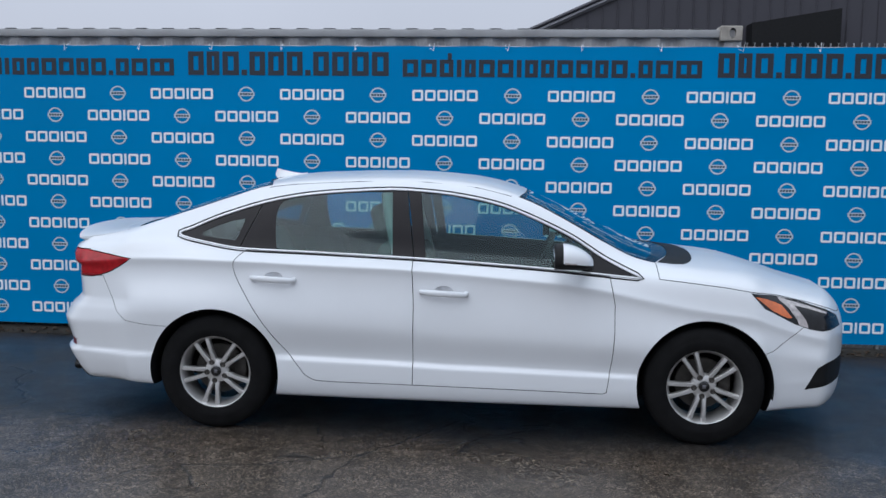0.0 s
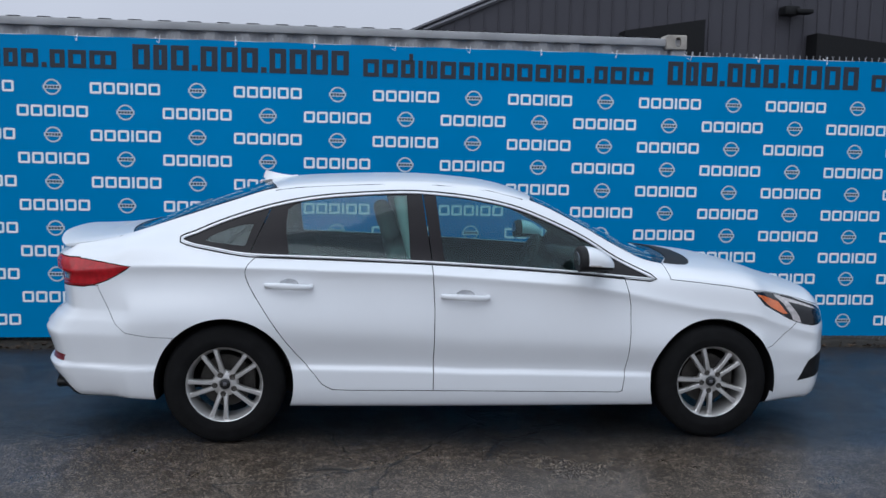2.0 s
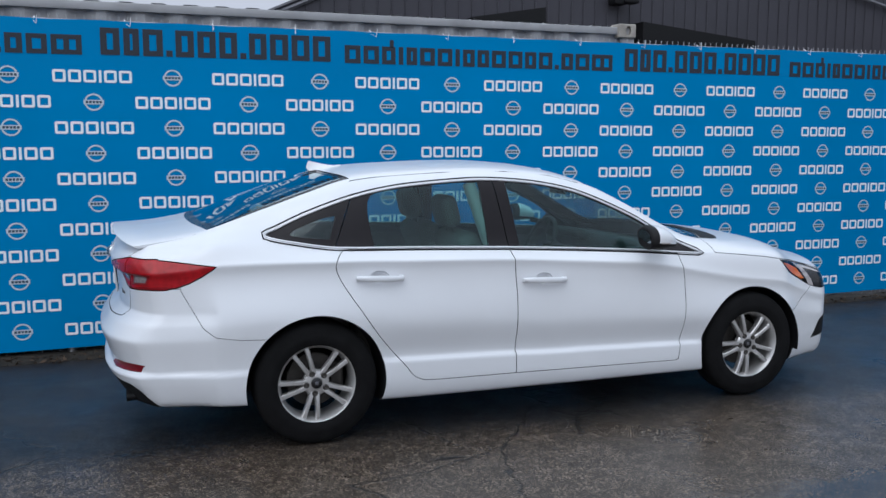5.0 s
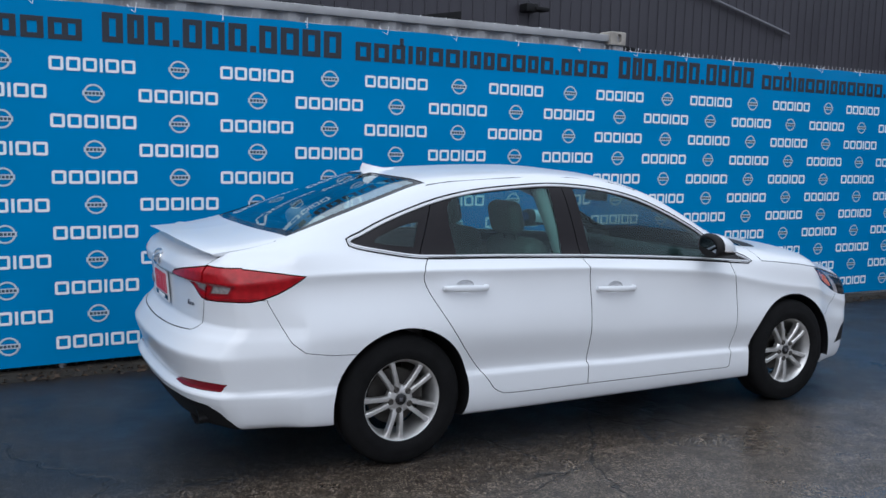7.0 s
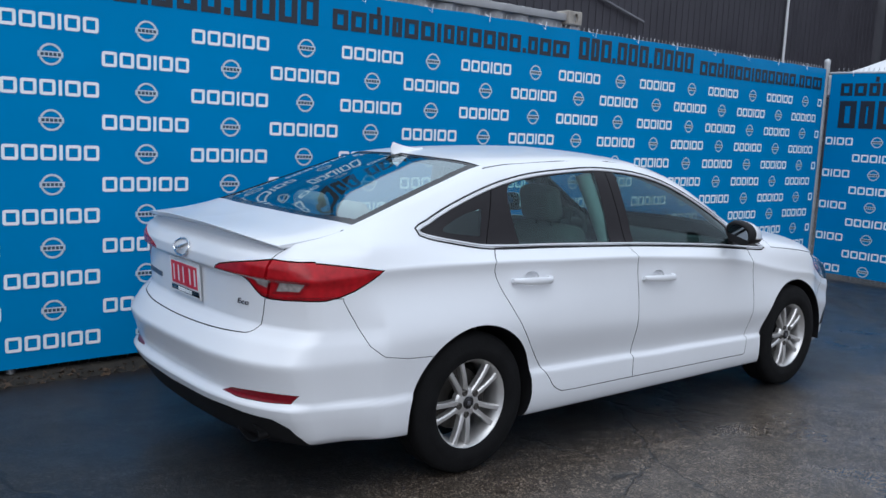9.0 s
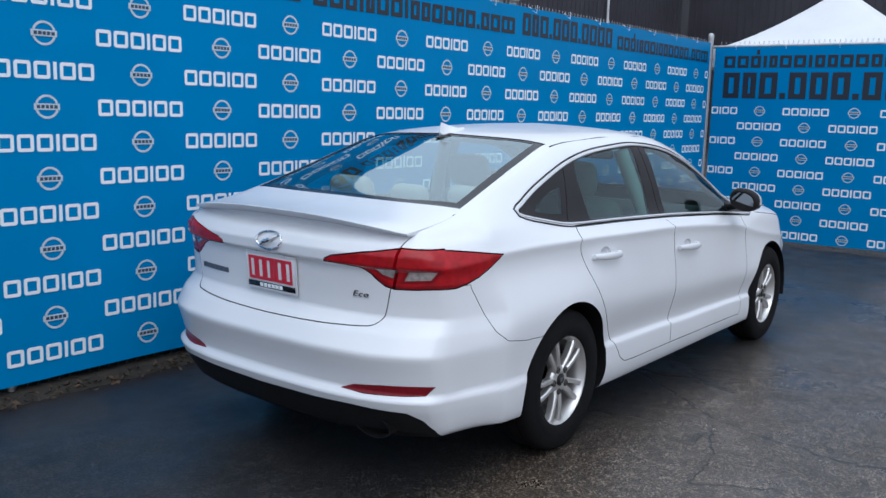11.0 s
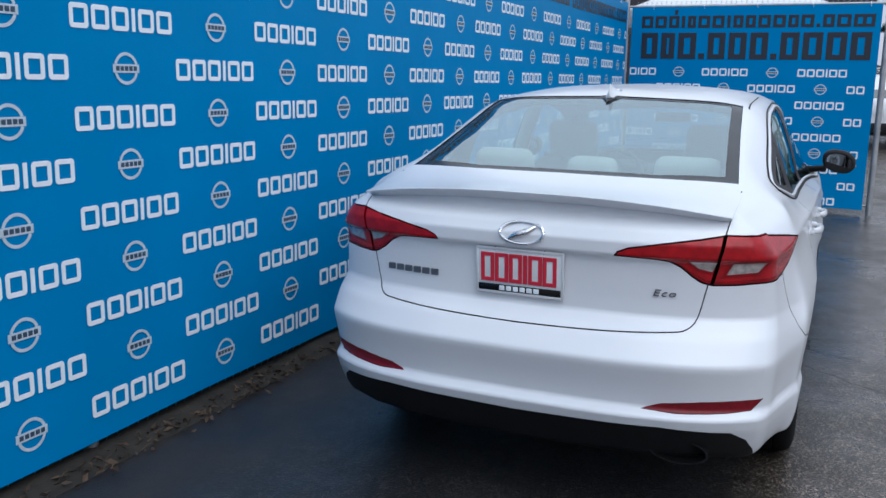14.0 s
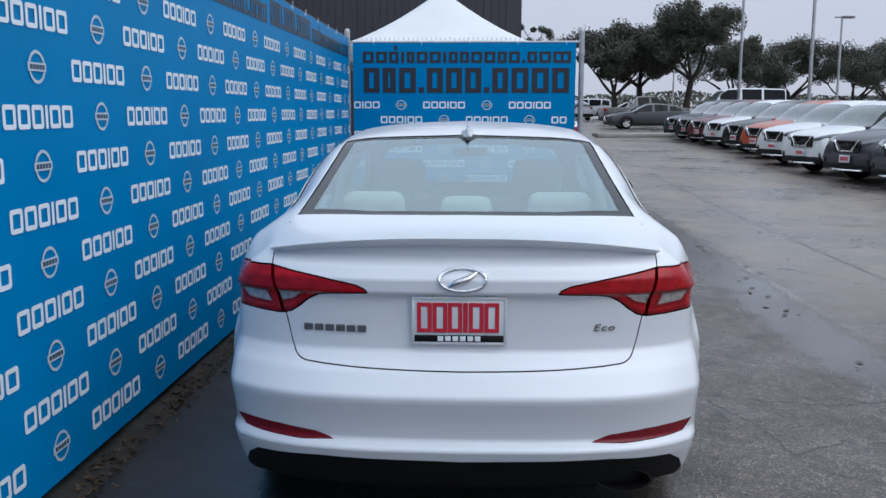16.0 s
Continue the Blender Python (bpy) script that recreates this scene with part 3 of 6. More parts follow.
# tail lamps: a lens on the wing and one on the lid, each with a clear window
INNER = [(-.30, .8), (-.30, 1.1), (-.655, 1.1), (-.645, .99), (-.612, .85), (-.60, .8)]
OUTER = [(-1.1, .8), (-1.1, 1.1), (-.667, 1.1), (-.657, .99), (-.625, .85), (-.615, .8)]
CLEAR_IN = [(-.636, .945), (-.552, .944), (-.580, .922), (-.622, .911)]
CLEAR_OUT = [(-.782, .943), (-.684, .939), (-.666, .902), (-.758, .910)]
for side_in, clear, nm in ((INNER, CLEAR_IN, "lid_lens"), (OUTER, CLEAR_OUT, "wing_lens")):
    lens = cut(LENS, prism(side_in, "x", -2.7, -1.8), "INTERSECT")
    low = cut(lens, prism([(-1.2, .80), (-1.2, .892), (-.79, .887), (-.66, .876), (-.60, .884), (-.53, .925), (-.3, .90), (-.3, .80)], "x", -2.7, -1.8), "INTERSECT")
    lens = cut(lens, prism([(-1.2, .70), (-1.2, .893), (-.79, .888), (-.66, .877), (-.60, .885), (-.53, .926), (-.3, .901), (-.3, .70)], "x", -2.8, -1.7), "DIFFERENCE")
    ring = grow(clear, .010)
    win = cut(lens, prism(clear, "x", -2.7, -2.21), "INTERSECT")
    rim = cut(cut(lens, prism(ring, "x", -2.7, -2.205), "INTERSECT"), prism(grow(clear, .0008), "x", -2.8, -2.1), "DIFFERENCE")
    red = cut(lens, prism(grow(clear, .0105), "x", -2.7, -2.20), "DIFFERENCE")
    for flip in (False, True):
        lamp = body_part("tail_lamp", mirrored(red) if flip else red.copy(), M_RED, car, "deep red tail lamp lens")
        body_part("lower_lens", mirrored(low) if flip else low.copy(), M_DARKRED, lamp, "darker lower lens")
        body_part("window_rim", mirrored(rim) if flip else rim.copy(), M_DARKRED, lamp, "dark red rim of the window")
        body_part("clear_window", mirrored(win) if flip else win.copy(), M_CLEAR, lamp, "clear reversing lamp window")

# head lamps: amber corner and dark clear lens with a bright inner bar
AMBER = [(1.665, .850), (1.73, .836), (1.825, .800), (1.885, .728), (1.855, .728), (1.765, .772)]
BAR = [(1.83, .90), (1.86, .824), (1.985, .790), (2.10, .752), (2.10, .742), (1.98, .776), (1.905, .793), (1.965, .715), (2.01, .60), (1.955, .60), (1.915, .715), (1.86, .79), (1.815, .824), (1.79, .90)]
amber = cut(headlamp_me, prism(AMBER, "y", -1.2, -.4), "INTERSECT")
rest = cut(headlamp_me, prism(grow(AMBER, .001), "y", -1.2, -.4), "DIFFERENCE")
bright = cut(rest, prism(BAR, "y", -1.2, -.4), "INTERSECT")
dark = cut(rest, prism(grow(BAR, .001), "y", -1.2, -.4), "DIFFERENCE")
for flip in (False, True):
    lamp = body_part("head_lamp", mirrored(dark) if flip else dark, M_LAMPDARK, car, "clear head lamp with dark interior")
    body_part("amber_corner", mirrored(amber) if flip else amber, M_ORANGE, lamp, "amber turn signal")
    body_part("chrome_bar", mirrored(bright) if flip else bright, M_CLEAR, lamp, "bright inner bar")

# glass and the black film on the pillars
SKIN = [inset_of(SOLID, d) for d in (0.0035, 0.005, 0.010, 0.022)]
REAR_PANE = curve_poly([(-1.055, 1.050), (-.80, 1.041), (-.375, 1.027), (-.392, 1.390), (-.579, 1.386), (-.883, 1.358), (-1.045, 1.326), (-1.075, 1.22)], 3, sharp=(0, 2, 3))
FRONT_PANE = curve_poly([(-.180, 1.016), (.29, .992), (.60, .973), (.70, .966), (.755, 1.070), (.65, 1.140), (.417, 1.250), (.219, 1.320), (-.046, 1.372), (-.225, 1.390)], 3, sharp=(0, 3, 4, 9))
QUARTER_PANE = curve_poly([(-1.515, 1.130), (-1.42, 1.112), (-1.300, 1.100), (-1.255, 1.222), (-1.34, 1.208), (-1.45, 1.168)], 3, sharp=(2, 3))
QUARTER_FILM = [(-1.7, .95), (-1.300, .95), (-1.292, 1.03), (-1.143, 1.36), (-1.12, 1.5), (-1.7, 1.5)]
REAR_FILM = [(-1.292, .95), (-1.286, 1.03), (-1.137, 1.36), (-1.11, 1.5), (-.320, 1.5), (-.305, 1.40), (-.250, 1.0), (-.245, .95)]
FRONT_FILM = [(-.240, .95), (-.244, 1.0), (-.299, 1.40), (-.31, 1.5), (.752, 1.5), (.756, 1.1), (.772, .9), (-.2, .9)]
SAIL_FILM = [(.778, .9), (.762, 1.1), (.758, 1.5), (1.2, 1.5), (1.2, .9)]


def clear_inside(ob):
    """Only the outer face of a pane tints and mirrors."""
    me = ob.data
    me.materials.append(M_INNERFACE)
    for p in me.polygons:
        if body_normal(p.center)[0].dot(p.normal) < .3:
            p.material_index = 1


def pane(outline, lo, hi, axis, outer, inner):
    """A sheet of the body's skin within an outline."""
    return cut(cut(outer, prism(outline, axis, lo, hi), "INTERSECT"), inner, "DIFFERENCE")


SIDE_FILM = pane(grow(DLO, -.001), -1.2, -.5, "y", SKIN[0], SKIN[3])
for nm, outline, zone in (("rear_door_window", REAR_PANE, REAR_FILM), ("front_door_window", FRONT_PANE, FRONT_FILM), ("quarter_window", QUARTER_PANE, QUARTER_FILM), ("sail_panel", None, SAIL_FILM)):
    border = cut(SIDE_FILM, prism(zone, "y", -1.3, -.4), "INTERSECT")
    if outline:
        border = cut(border, prism(outline, "y", -1.3, -.4), "DIFFERENCE")
        glass = pane(outline, -1.2, -.5, "y", SKIN[1], SKIN[2])
    for flip in (False, True):
        if outline:
            g = body_part(nm, mirrored(glass) if flip else glass.copy(), M_QUARTER if nm == "quarter_window" else M_GLASS, car, "quarter window with the dim cabin's shade put into its tint" if nm == "quarter_window" else "lightly tinted side window")
            clear_inside(g)
            body_part("window_border", mirrored(border) if flip else border.copy(), M_PILLAR, g, "black pillar film", 0.03)
        else:
            body_part(nm, mirrored(border) if flip else border.copy(), M_PILLAR, car, "black corner panel of the window", 0.03)

SCREEN_PANE = [(.425, 0), (.412, .35), (.382, .525), (.62, .580), (.90, .618), (1.085, .648), (1.15, .45), (1.19, 0), (1.15, -.45), (1.085, -.648), (.90, -.618), (.62, -.580), (.382, -.525), (.412, -.35)]
REAR_SCREEN = [(-1.235, 0), (-1.22, .3), (-1.175, .522), (-1.5, .552), (-1.885, .592), (-1.935, .35), (-1.95, 0), (-1.935, -.35), (-1.885, -.592), (-1.5, -.552), (-1.175, -.522), (-1.22, -.3)]
for nm, outline, inner, z0 in (("windscreen", WINDSCREEN, SCREEN_PANE, .95), ("rear_window", REAR_GLASS, REAR_SCREEN, 1.05)):
    sheet = pane(inner, z0, 1.7, "z", SKIN[1], SKIN[2])
    g = body_part(nm, sheet, M_SCREEN, car, "raked glass with a black border")
    clear_inside(g)
    band = cut(pane(grow(outline, -.002), z0, 1.7, "z", SKIN[0], SKIN[3]), prism(inner, "z", z0 - .1, 1.8), "DIFFERENCE")
    body_part("glass_border", band, M_GLOSSBLACK, g, "black border of the glass", 0.03)


# ---- car: trim and small parts ----
def side_line(outline, lift):
    return [Vector((x, on_side(x, z) - lift, z)) for x, z in outline]


def side_trim(flip):
    s = -1 if flip else 1
    for nm, outline, rad, m, label in (("window_trim", grow(DLO, .003), .0064, M_SILVER, "thin satin silver window surround"), ("window_seal", grow(DLO, .016), .0045, M_TRIM, "thin black seal round the windows")):
        bm = bmesh.new()
        pts = [Vector((p.x, p.y * s, p.z)) for p in side_line(outline, 0.001)]
        sweep(bm, pts, rad, 6, True)
        part(nm, bm, m, car, label)


for flip in (False, True):
    side_trim(flip)


def door_handle(x0, x1, z, door, flip):
    s = -1 if flip else 1
    n = 15
    bm = bmesh.new()
    rings = []
    for i in range(n):
        t = i / (n - 1)
        x = x0 + (x1 - x0) * t
        y = on_side(x, z)
        out = 0.012 + 0.030 * (math.sin(math.pi * min(1, max(0, t))) ** 0.45)
        hh = 0.010 + 0.009 * math.sin(math.pi * t) ** 0.5
        ring = []
        for k in range(10):
            a = k * math.tau / 10
            ring.append(bm.verts.new((x, s * (y - out + 0.010 * math.cos(a)), z - 0.012 * (t - .5) + hh * math.sin(a))))
        rings.append(ring)
    for a, b in zip(rings, rings[1:]):
        for k in range(10):
            bm.faces.new((a[k], a[(k + 1) % 10], b[(k + 1) % 10], b[k]))
    bm.faces.new(rings[0])
    bm.faces.new(rings[-1])
    for xe in (x0 + .012, x1 - .012):
        rbox(bm, (xe, s * (on_side(xe, z) - .006), z), (.026, .03, .022), .006)
    part("door_handle", bm, M_PAINT, door, "white bow door handle", 50)


for k, flip in enumerate((False, True)):
    door_handle(-1.185, -.920, .893, doors[k], flip)
    door_handle(-.205, .070, .836, doors[2 + k], flip)


def wing_mirror(flip):
    s = 1 if flip else -1
    root = empty("wing_mirror")
    root.parent = car
    cy, cz = s * .976, 1.068
    shell, low, bezel, n = bmesh.new(), bmesh.new(), bmesh.new(), 28
    rings = []
    for x, k in ((.545, .84), (.552, .93), (.578, 1.0), (.610, .985), (.645, .91), (.680, .78), (.712, .60), (.738, .40), (.756, .12)):
        ring = []
        for i in range(n):
            a = i * math.tau / n
            c, q = math.cos(a), math.sin(a)
            e = 2 / 2.35
            ring.append((x, cy + s * 0.093 * k * math.copysign(abs(c) ** e, c), cz + 0.068 * (0.14 + 0.86 * k) * math.copysign(abs(q) ** e, q) - (1 - k) * .045 - .012 * math.copysign(abs(c) ** e, c)))
        rings.append(ring)
    for bm, keep in ((shell, 1), (low, -1), (bezel, 1)):
        vs = [[bm.verts.new(p) for p in r] for r in rings]
        for a, b in zip(vs, vs[1:]):
            for k in range(n):
                bm.faces.new((a[k], a[(k + 1) % n], b[(k + 1) % n], b[k]))
        bm.faces.new(vs[0])
        bm.faces.new(vs[-1])
        bmesh.ops.bisect_plane(bm, geom=bm.verts[:] + bm.edges[:] + bm.faces[:], plane_co=(.6, 0, cz - .030), plane_no=(0.10, 0, 1), clear_outer=keep < 0, clear_inner=keep > 0)
        if keep > 0:
            bmesh.ops.bisect_plane(bm, geom=bm.verts[:] + bm.edges[:] + bm.faces[:], plane_co=(.590, 0, 0), plane_no=(1, 0, 0), clear_inner=bm is shell, clear_outer=bm is bezel)
    rim = [low.verts.new((x - .0005, y, z)) for x, y, z in rings[0]]
    rim2 = [low.verts.new((.5518, cy + (y - cy) * 1.062, cz + (z - cz) * 1.06)) for x, y, z in rings[0]]
    for k in range(n):
        low.faces.new((rim[k], rim[(k + 1) % n], rim2[(k + 1) % n], rim2[k]))
    low.faces.new(rim)
    part("mirror_cap", shell, M_PAINT, root, "white mirror cap", 40)
    sweep(low, [(.70, s * .90, cz - .058), (.72, s * .865, cz - .062), (.735, s * .825, cz - .070), (.75, s * .795, cz - .075)], [.022, .020, .022, .026], 10)
    part("mirror_bezel", bezel, M_TRIM, root, "black rim round the mirror glass", 40)
    part("mirror_base", low, M_TRIM, root, "black mirror base and arm", 40)
    bm = bmesh.new()
    sweep(bm, [(.60, cy - s * .075, cz - .026), (.60, cy + s * .096, cz - .029), (.66, cy + s * .088, cz - .032)], .005, 6)
    part("repeater", bm, M_CLEAR, root, "slim clear turn lamp")
    bm = bmesh.new()
    face = [bm.verts.new((.5415 - .14 * (z - cz) * .8 + s * -.03 * (y - cy), cy + (y - cy) * .88, cz + (z - cz) * .86)) for x, y, z in rings[0]]
    bm.faces.new(face)
    ext = bmesh.ops.extrude_face_region(bm, geom=bm.faces[:])["geom"]
    for v in ext:
        if isinstance(v, bmesh.types.BMVert):
            v.co.x += .006
    part("mirror_glass", bm, M_MIRROR, root, "mirror glass")


M_MIRROR = mat("mirror", (0.16, 0.18, 0.20), 0.02, metal=1.0, rough_vary=0.01)
wing_mirror(False)
wing_mirror(True)


def boot_spoiler():
    """A lip that grows out of the deck in one sweep and ends in a slanted rear face."""
    bm = bmesh.new()
    rings = []
    n, m = 49, 12
    for i in range(n):
        y = -.668 + 1.336 * i / (n - 1)
        q = abs(y) / .668
        xe = -2.408 + float(REAR_PLAN(abs(y))) * 1.22
        zt = 1.139 - .050 * q ** 2.6
        fade = min(1.0, (1 - q) / .05)
        xf = xe + .30
        x1, x2 = xe + .11, xe + .19
        z1, z2 = on_top(x1, y), on_top(x2, y)
        slope = (z1 - z2) / (x1 - x2)

        def deck(x):
            return on_top(x, y) if x > x1 else z1 + slope * (x - x1)
        lift = zt - deck(xe)
        pts = [(xf, on_top(xf, y) - .004)]
        for k in range(m):
            t = k / (m - 1)
            x = xf + (xe - xf) * t
            pts.append((x, deck(x) + .0009 + lift * t * t))
        drop = .006 + .037 * fade
        pts += [(xe - .001, zt - .002), (xe + .084 * fade + .002, zt - drop), (xe + .112, zt - drop - .006), (xe + .145, zt - drop - .02)]
        rings.append([bm.verts.new((x, y, z)) for x, z in pts])
    m = len(rings[0])
    for a, b in zip(rings, rings[1:]):
        for k in range(m):
            bm.faces.new((a[k], a[(k + 1) % m], b[(k + 1) % m], b[k]))
    bm.faces.new(rings[0])
    bm.faces.new(rings[-1])
    part("boot_spoiler", bm, M_PAINT, lid, "white lip spoiler", 38)


boot_spoiler()


def roof_fin():
    bm = bmesh.new()
    rings = []
    for i in range(15):
        t = i / 14
        x = -1.255 + .20 * t
        z0 = on_top(x, 0) - .006
        h = .008 + .072 * (1 - t) ** 1.7 * min(1, t * 9 + .35)
        w = .034 * (math.sin(math.pi * min(1, .12 + t * .86)) ** .6)
        lean = -.018 * (1 - t)
        rings.append([bm.verts.new(p) for p in ((x, -w, z0), (x, -w * .75, z0 + .012), (x + lean * .4, -w * .22, z0 + h * .55), (x + lean, 0, z0 + h), (x + lean * .4, w * .22, z0 + h * .55), (x, w * .75, z0 + .012), (x, w, z0))])
    for a, b in zip(rings, rings[1:]):
        for k in range(6):
            bm.faces.new((a[k], a[k + 1], b[k + 1], b[k]))
    bm.faces.new(rings[0])
    bm.faces.new(rings[-1])
    part("roof_antenna", bm, M_PAINT, car, "white shark-fin antenna", 40)


roof_fin()


def fin_tab():
    """The black wedge below the fin, on the top of the rear glass."""
    bm = bmesh.new()
    rows = []
    for i in range(7):
        t = i / 6
        x = -1.215 - .085 * t
        w = .048 * (1 - t) ** 1.3 + .004
        rows.append([bm.verts.new((x, k * w, on_top(x, k * w) + (.004 if abs(k) < 1 else -.001))) for k in (-1, -.8, 0, .8, 1)])
    for a, b in zip(rows, rows[1:]):
        for k in range(4):
            bm.faces.new((a[k], a[k + 1], b[k + 1], b[k]))
    part("fin_tab", bm, M_GLOSSBLACK, car, "black wedge below the antenna")


fin_tab()


def roof_seams():
    for s in (-1, 1):
        bm = bmesh.new()
        sweep(bm, [(x, s * y, on_top(x, s * y) - .0033) for x, y in ((-1.145, .592), (-1.12, .588), (-1.0, .582), (-.6, .578), (-.2, .576), (.1, .577), (.3, .582))], .0055, 6)
        part("roof_seam", bm, M_TRIM, car, "dark roof seam strip")


roof_seams()


def wheel(x, y, turn, flip):
    root = empty("wheel")
    root.parent = car
    m = Matrix.Translation((x, y, HUB)) @ Matrix.Rotation(radians(-90 if flip else 90), 4, "X") @ Matrix.Rotation(radians(turn), 4, "Z")
    bm = bmesh.new()
    half = [(.208, .080), (.213, .094), (.224, .1005), (.245, .104), (.262, .106), (.266, .1045), (.285, .103), (.305, .0975), (.320, .090), (.329, .079), (.334, .066), (.336, .048), (.3355, .036), (.328, .034), (.328, .028), (.3355, .026), (.336, 0)]
    lathe(bm, half + [(r, -h) for r, h in half[-2::-1]], m, 72)
    part("tyre", bm, M_RUBBER, root, "black rubber tyre", 30)
    bm = bmesh.new()
    lathe(bm, [(.200, -.090), (.192, -.05), (.186, .02), (.192, .058), (.203, .078), (.207, .0855), (.213, .0885), (.2165, .085), (.2165, .078), (.209, .072), (.200, .04), (.196, -.02), (.204, -.085), (.200, -.090)], m, 72)
    for k in range(5):
        c = 260 + 72 * k
        for d in (-1, 1):
            a0, a1 = radians(c + d * 15), radians(c + d * 11.2)
            p0 = Vector((.046 * math.cos(a0), .046 * math.sin(a0), .064))
            p1 = Vector((.204 * math.cos(a1), .204 * math.sin(a1), .071))
            ax = (p1 - p0).normalized()
            sd = Vector((0, 0, 1)).cross(ax).normalized()
            rings = []
            for t, w, bow in ((0, .0155, 0), (.25, .0130, .004), (.5, .0118, .006), (.8, .0125, .004), (1, .0155, 0)):
                o = p0.lerp(p1, t) + Vector((0, 0, bow))
                rings.append([bm.verts.new(m @ (o + sd * u * w + Vector((0, 0, h)))) for u, h in ((-1, -.032), (-1, -.004), (-.62, .003), (.62, .003), (1, -.004), (1, -.032))])
            for a, b in zip(rings, rings[1:]):
                for q in range(6):
                    bm.faces.new((a[q], a[(q + 1) % 6], b[(q + 1) % 6], b[q]))
            bm.faces.new(rings[0])
            bm.faces.new(rings[-1])
    lathe(bm, [(.001, .03), (.072, .03), (.072, .054), (.064, .064), (.045, .069), (.034, .070), (.031, .066), (.001, .066)], m, 40)
    rim = part("rim", bm, M_ALLOY, root, "silver five twin-spoke alloy rim", 32)
    bm = bmesh.new()
    lathe(bm, [(.001, .066), (.029, .066), (.029, .072), (.026, .074), (.001, .075)], m, 28)
    cap = part("centre_cap", bm, M_GLOSSBLACK, rim, "black centre cap")
    bm = bmesh.new()
    rbox(bm, m @ Vector((0, 0, .0755)), (.020, .002, .020), .004, 2)
    part("cap_badge", bm, M_PRINT_GREY, rim, "small silver badge")
    for k in range(5):
        a = radians(260 + 72 * k)
        bm = bmesh.new()
        lathe(bm, [(.0165, .050), (.0165, .0715), (.0125, .0755), (.007, .073), (.001, .073)], m @ Matrix.Translation((.056 * math.cos(a), .056 * math.sin(a), 0)), 10)
        part("wheel_nut", bm, M_BRAKE, rim, "dark wheel nut")
    bm = bmesh.new()
    lathe(bm, [(.05, -.02), (.145, -.02), (.148, -.024), (.148, -.034), (.145, -.038), (.05, -.038)], m, 48)
    for v in rbox(bm, (0, 0, 0), (.07, .05, .14), .012, 2):
        v.co = Vector((x + .125, y + (.02 if not flip else -.02), HUB + .02)) + v.co
    part("brake_disc", bm, M_BRAKE, root, "grey iron brake disc")


for wx in (-ARCH_X, ARCH_X):
    wheel(wx, -.797, 0, False)
    wheel(wx, .797, 20, True)


def wheel_lining():
    for wx in (-ARCH_X, ARCH_X):
        for s in (-1, 1):
            bm = bmesh.new()
            seg = 40
            rows = []
            for yy in (.525, .90):
                rows.append([bm.verts.new((wx + (ARCH_R - .004) * math.cos(a), s * yy, HUB + (ARCH_R - .004) * math.sin(a))) for a in np.linspace(-.16, math.pi + .16, seg)])
            for k in range(seg - 1):
                bm.faces.new((rows[0][k], rows[0][k + 1], rows[1][k + 1], rows[1][k]))
            bm.faces.new(rows[0])
            part("arch_liner", bm, M_TRIM, car, "black wheel arch liner")


wheel_lining()


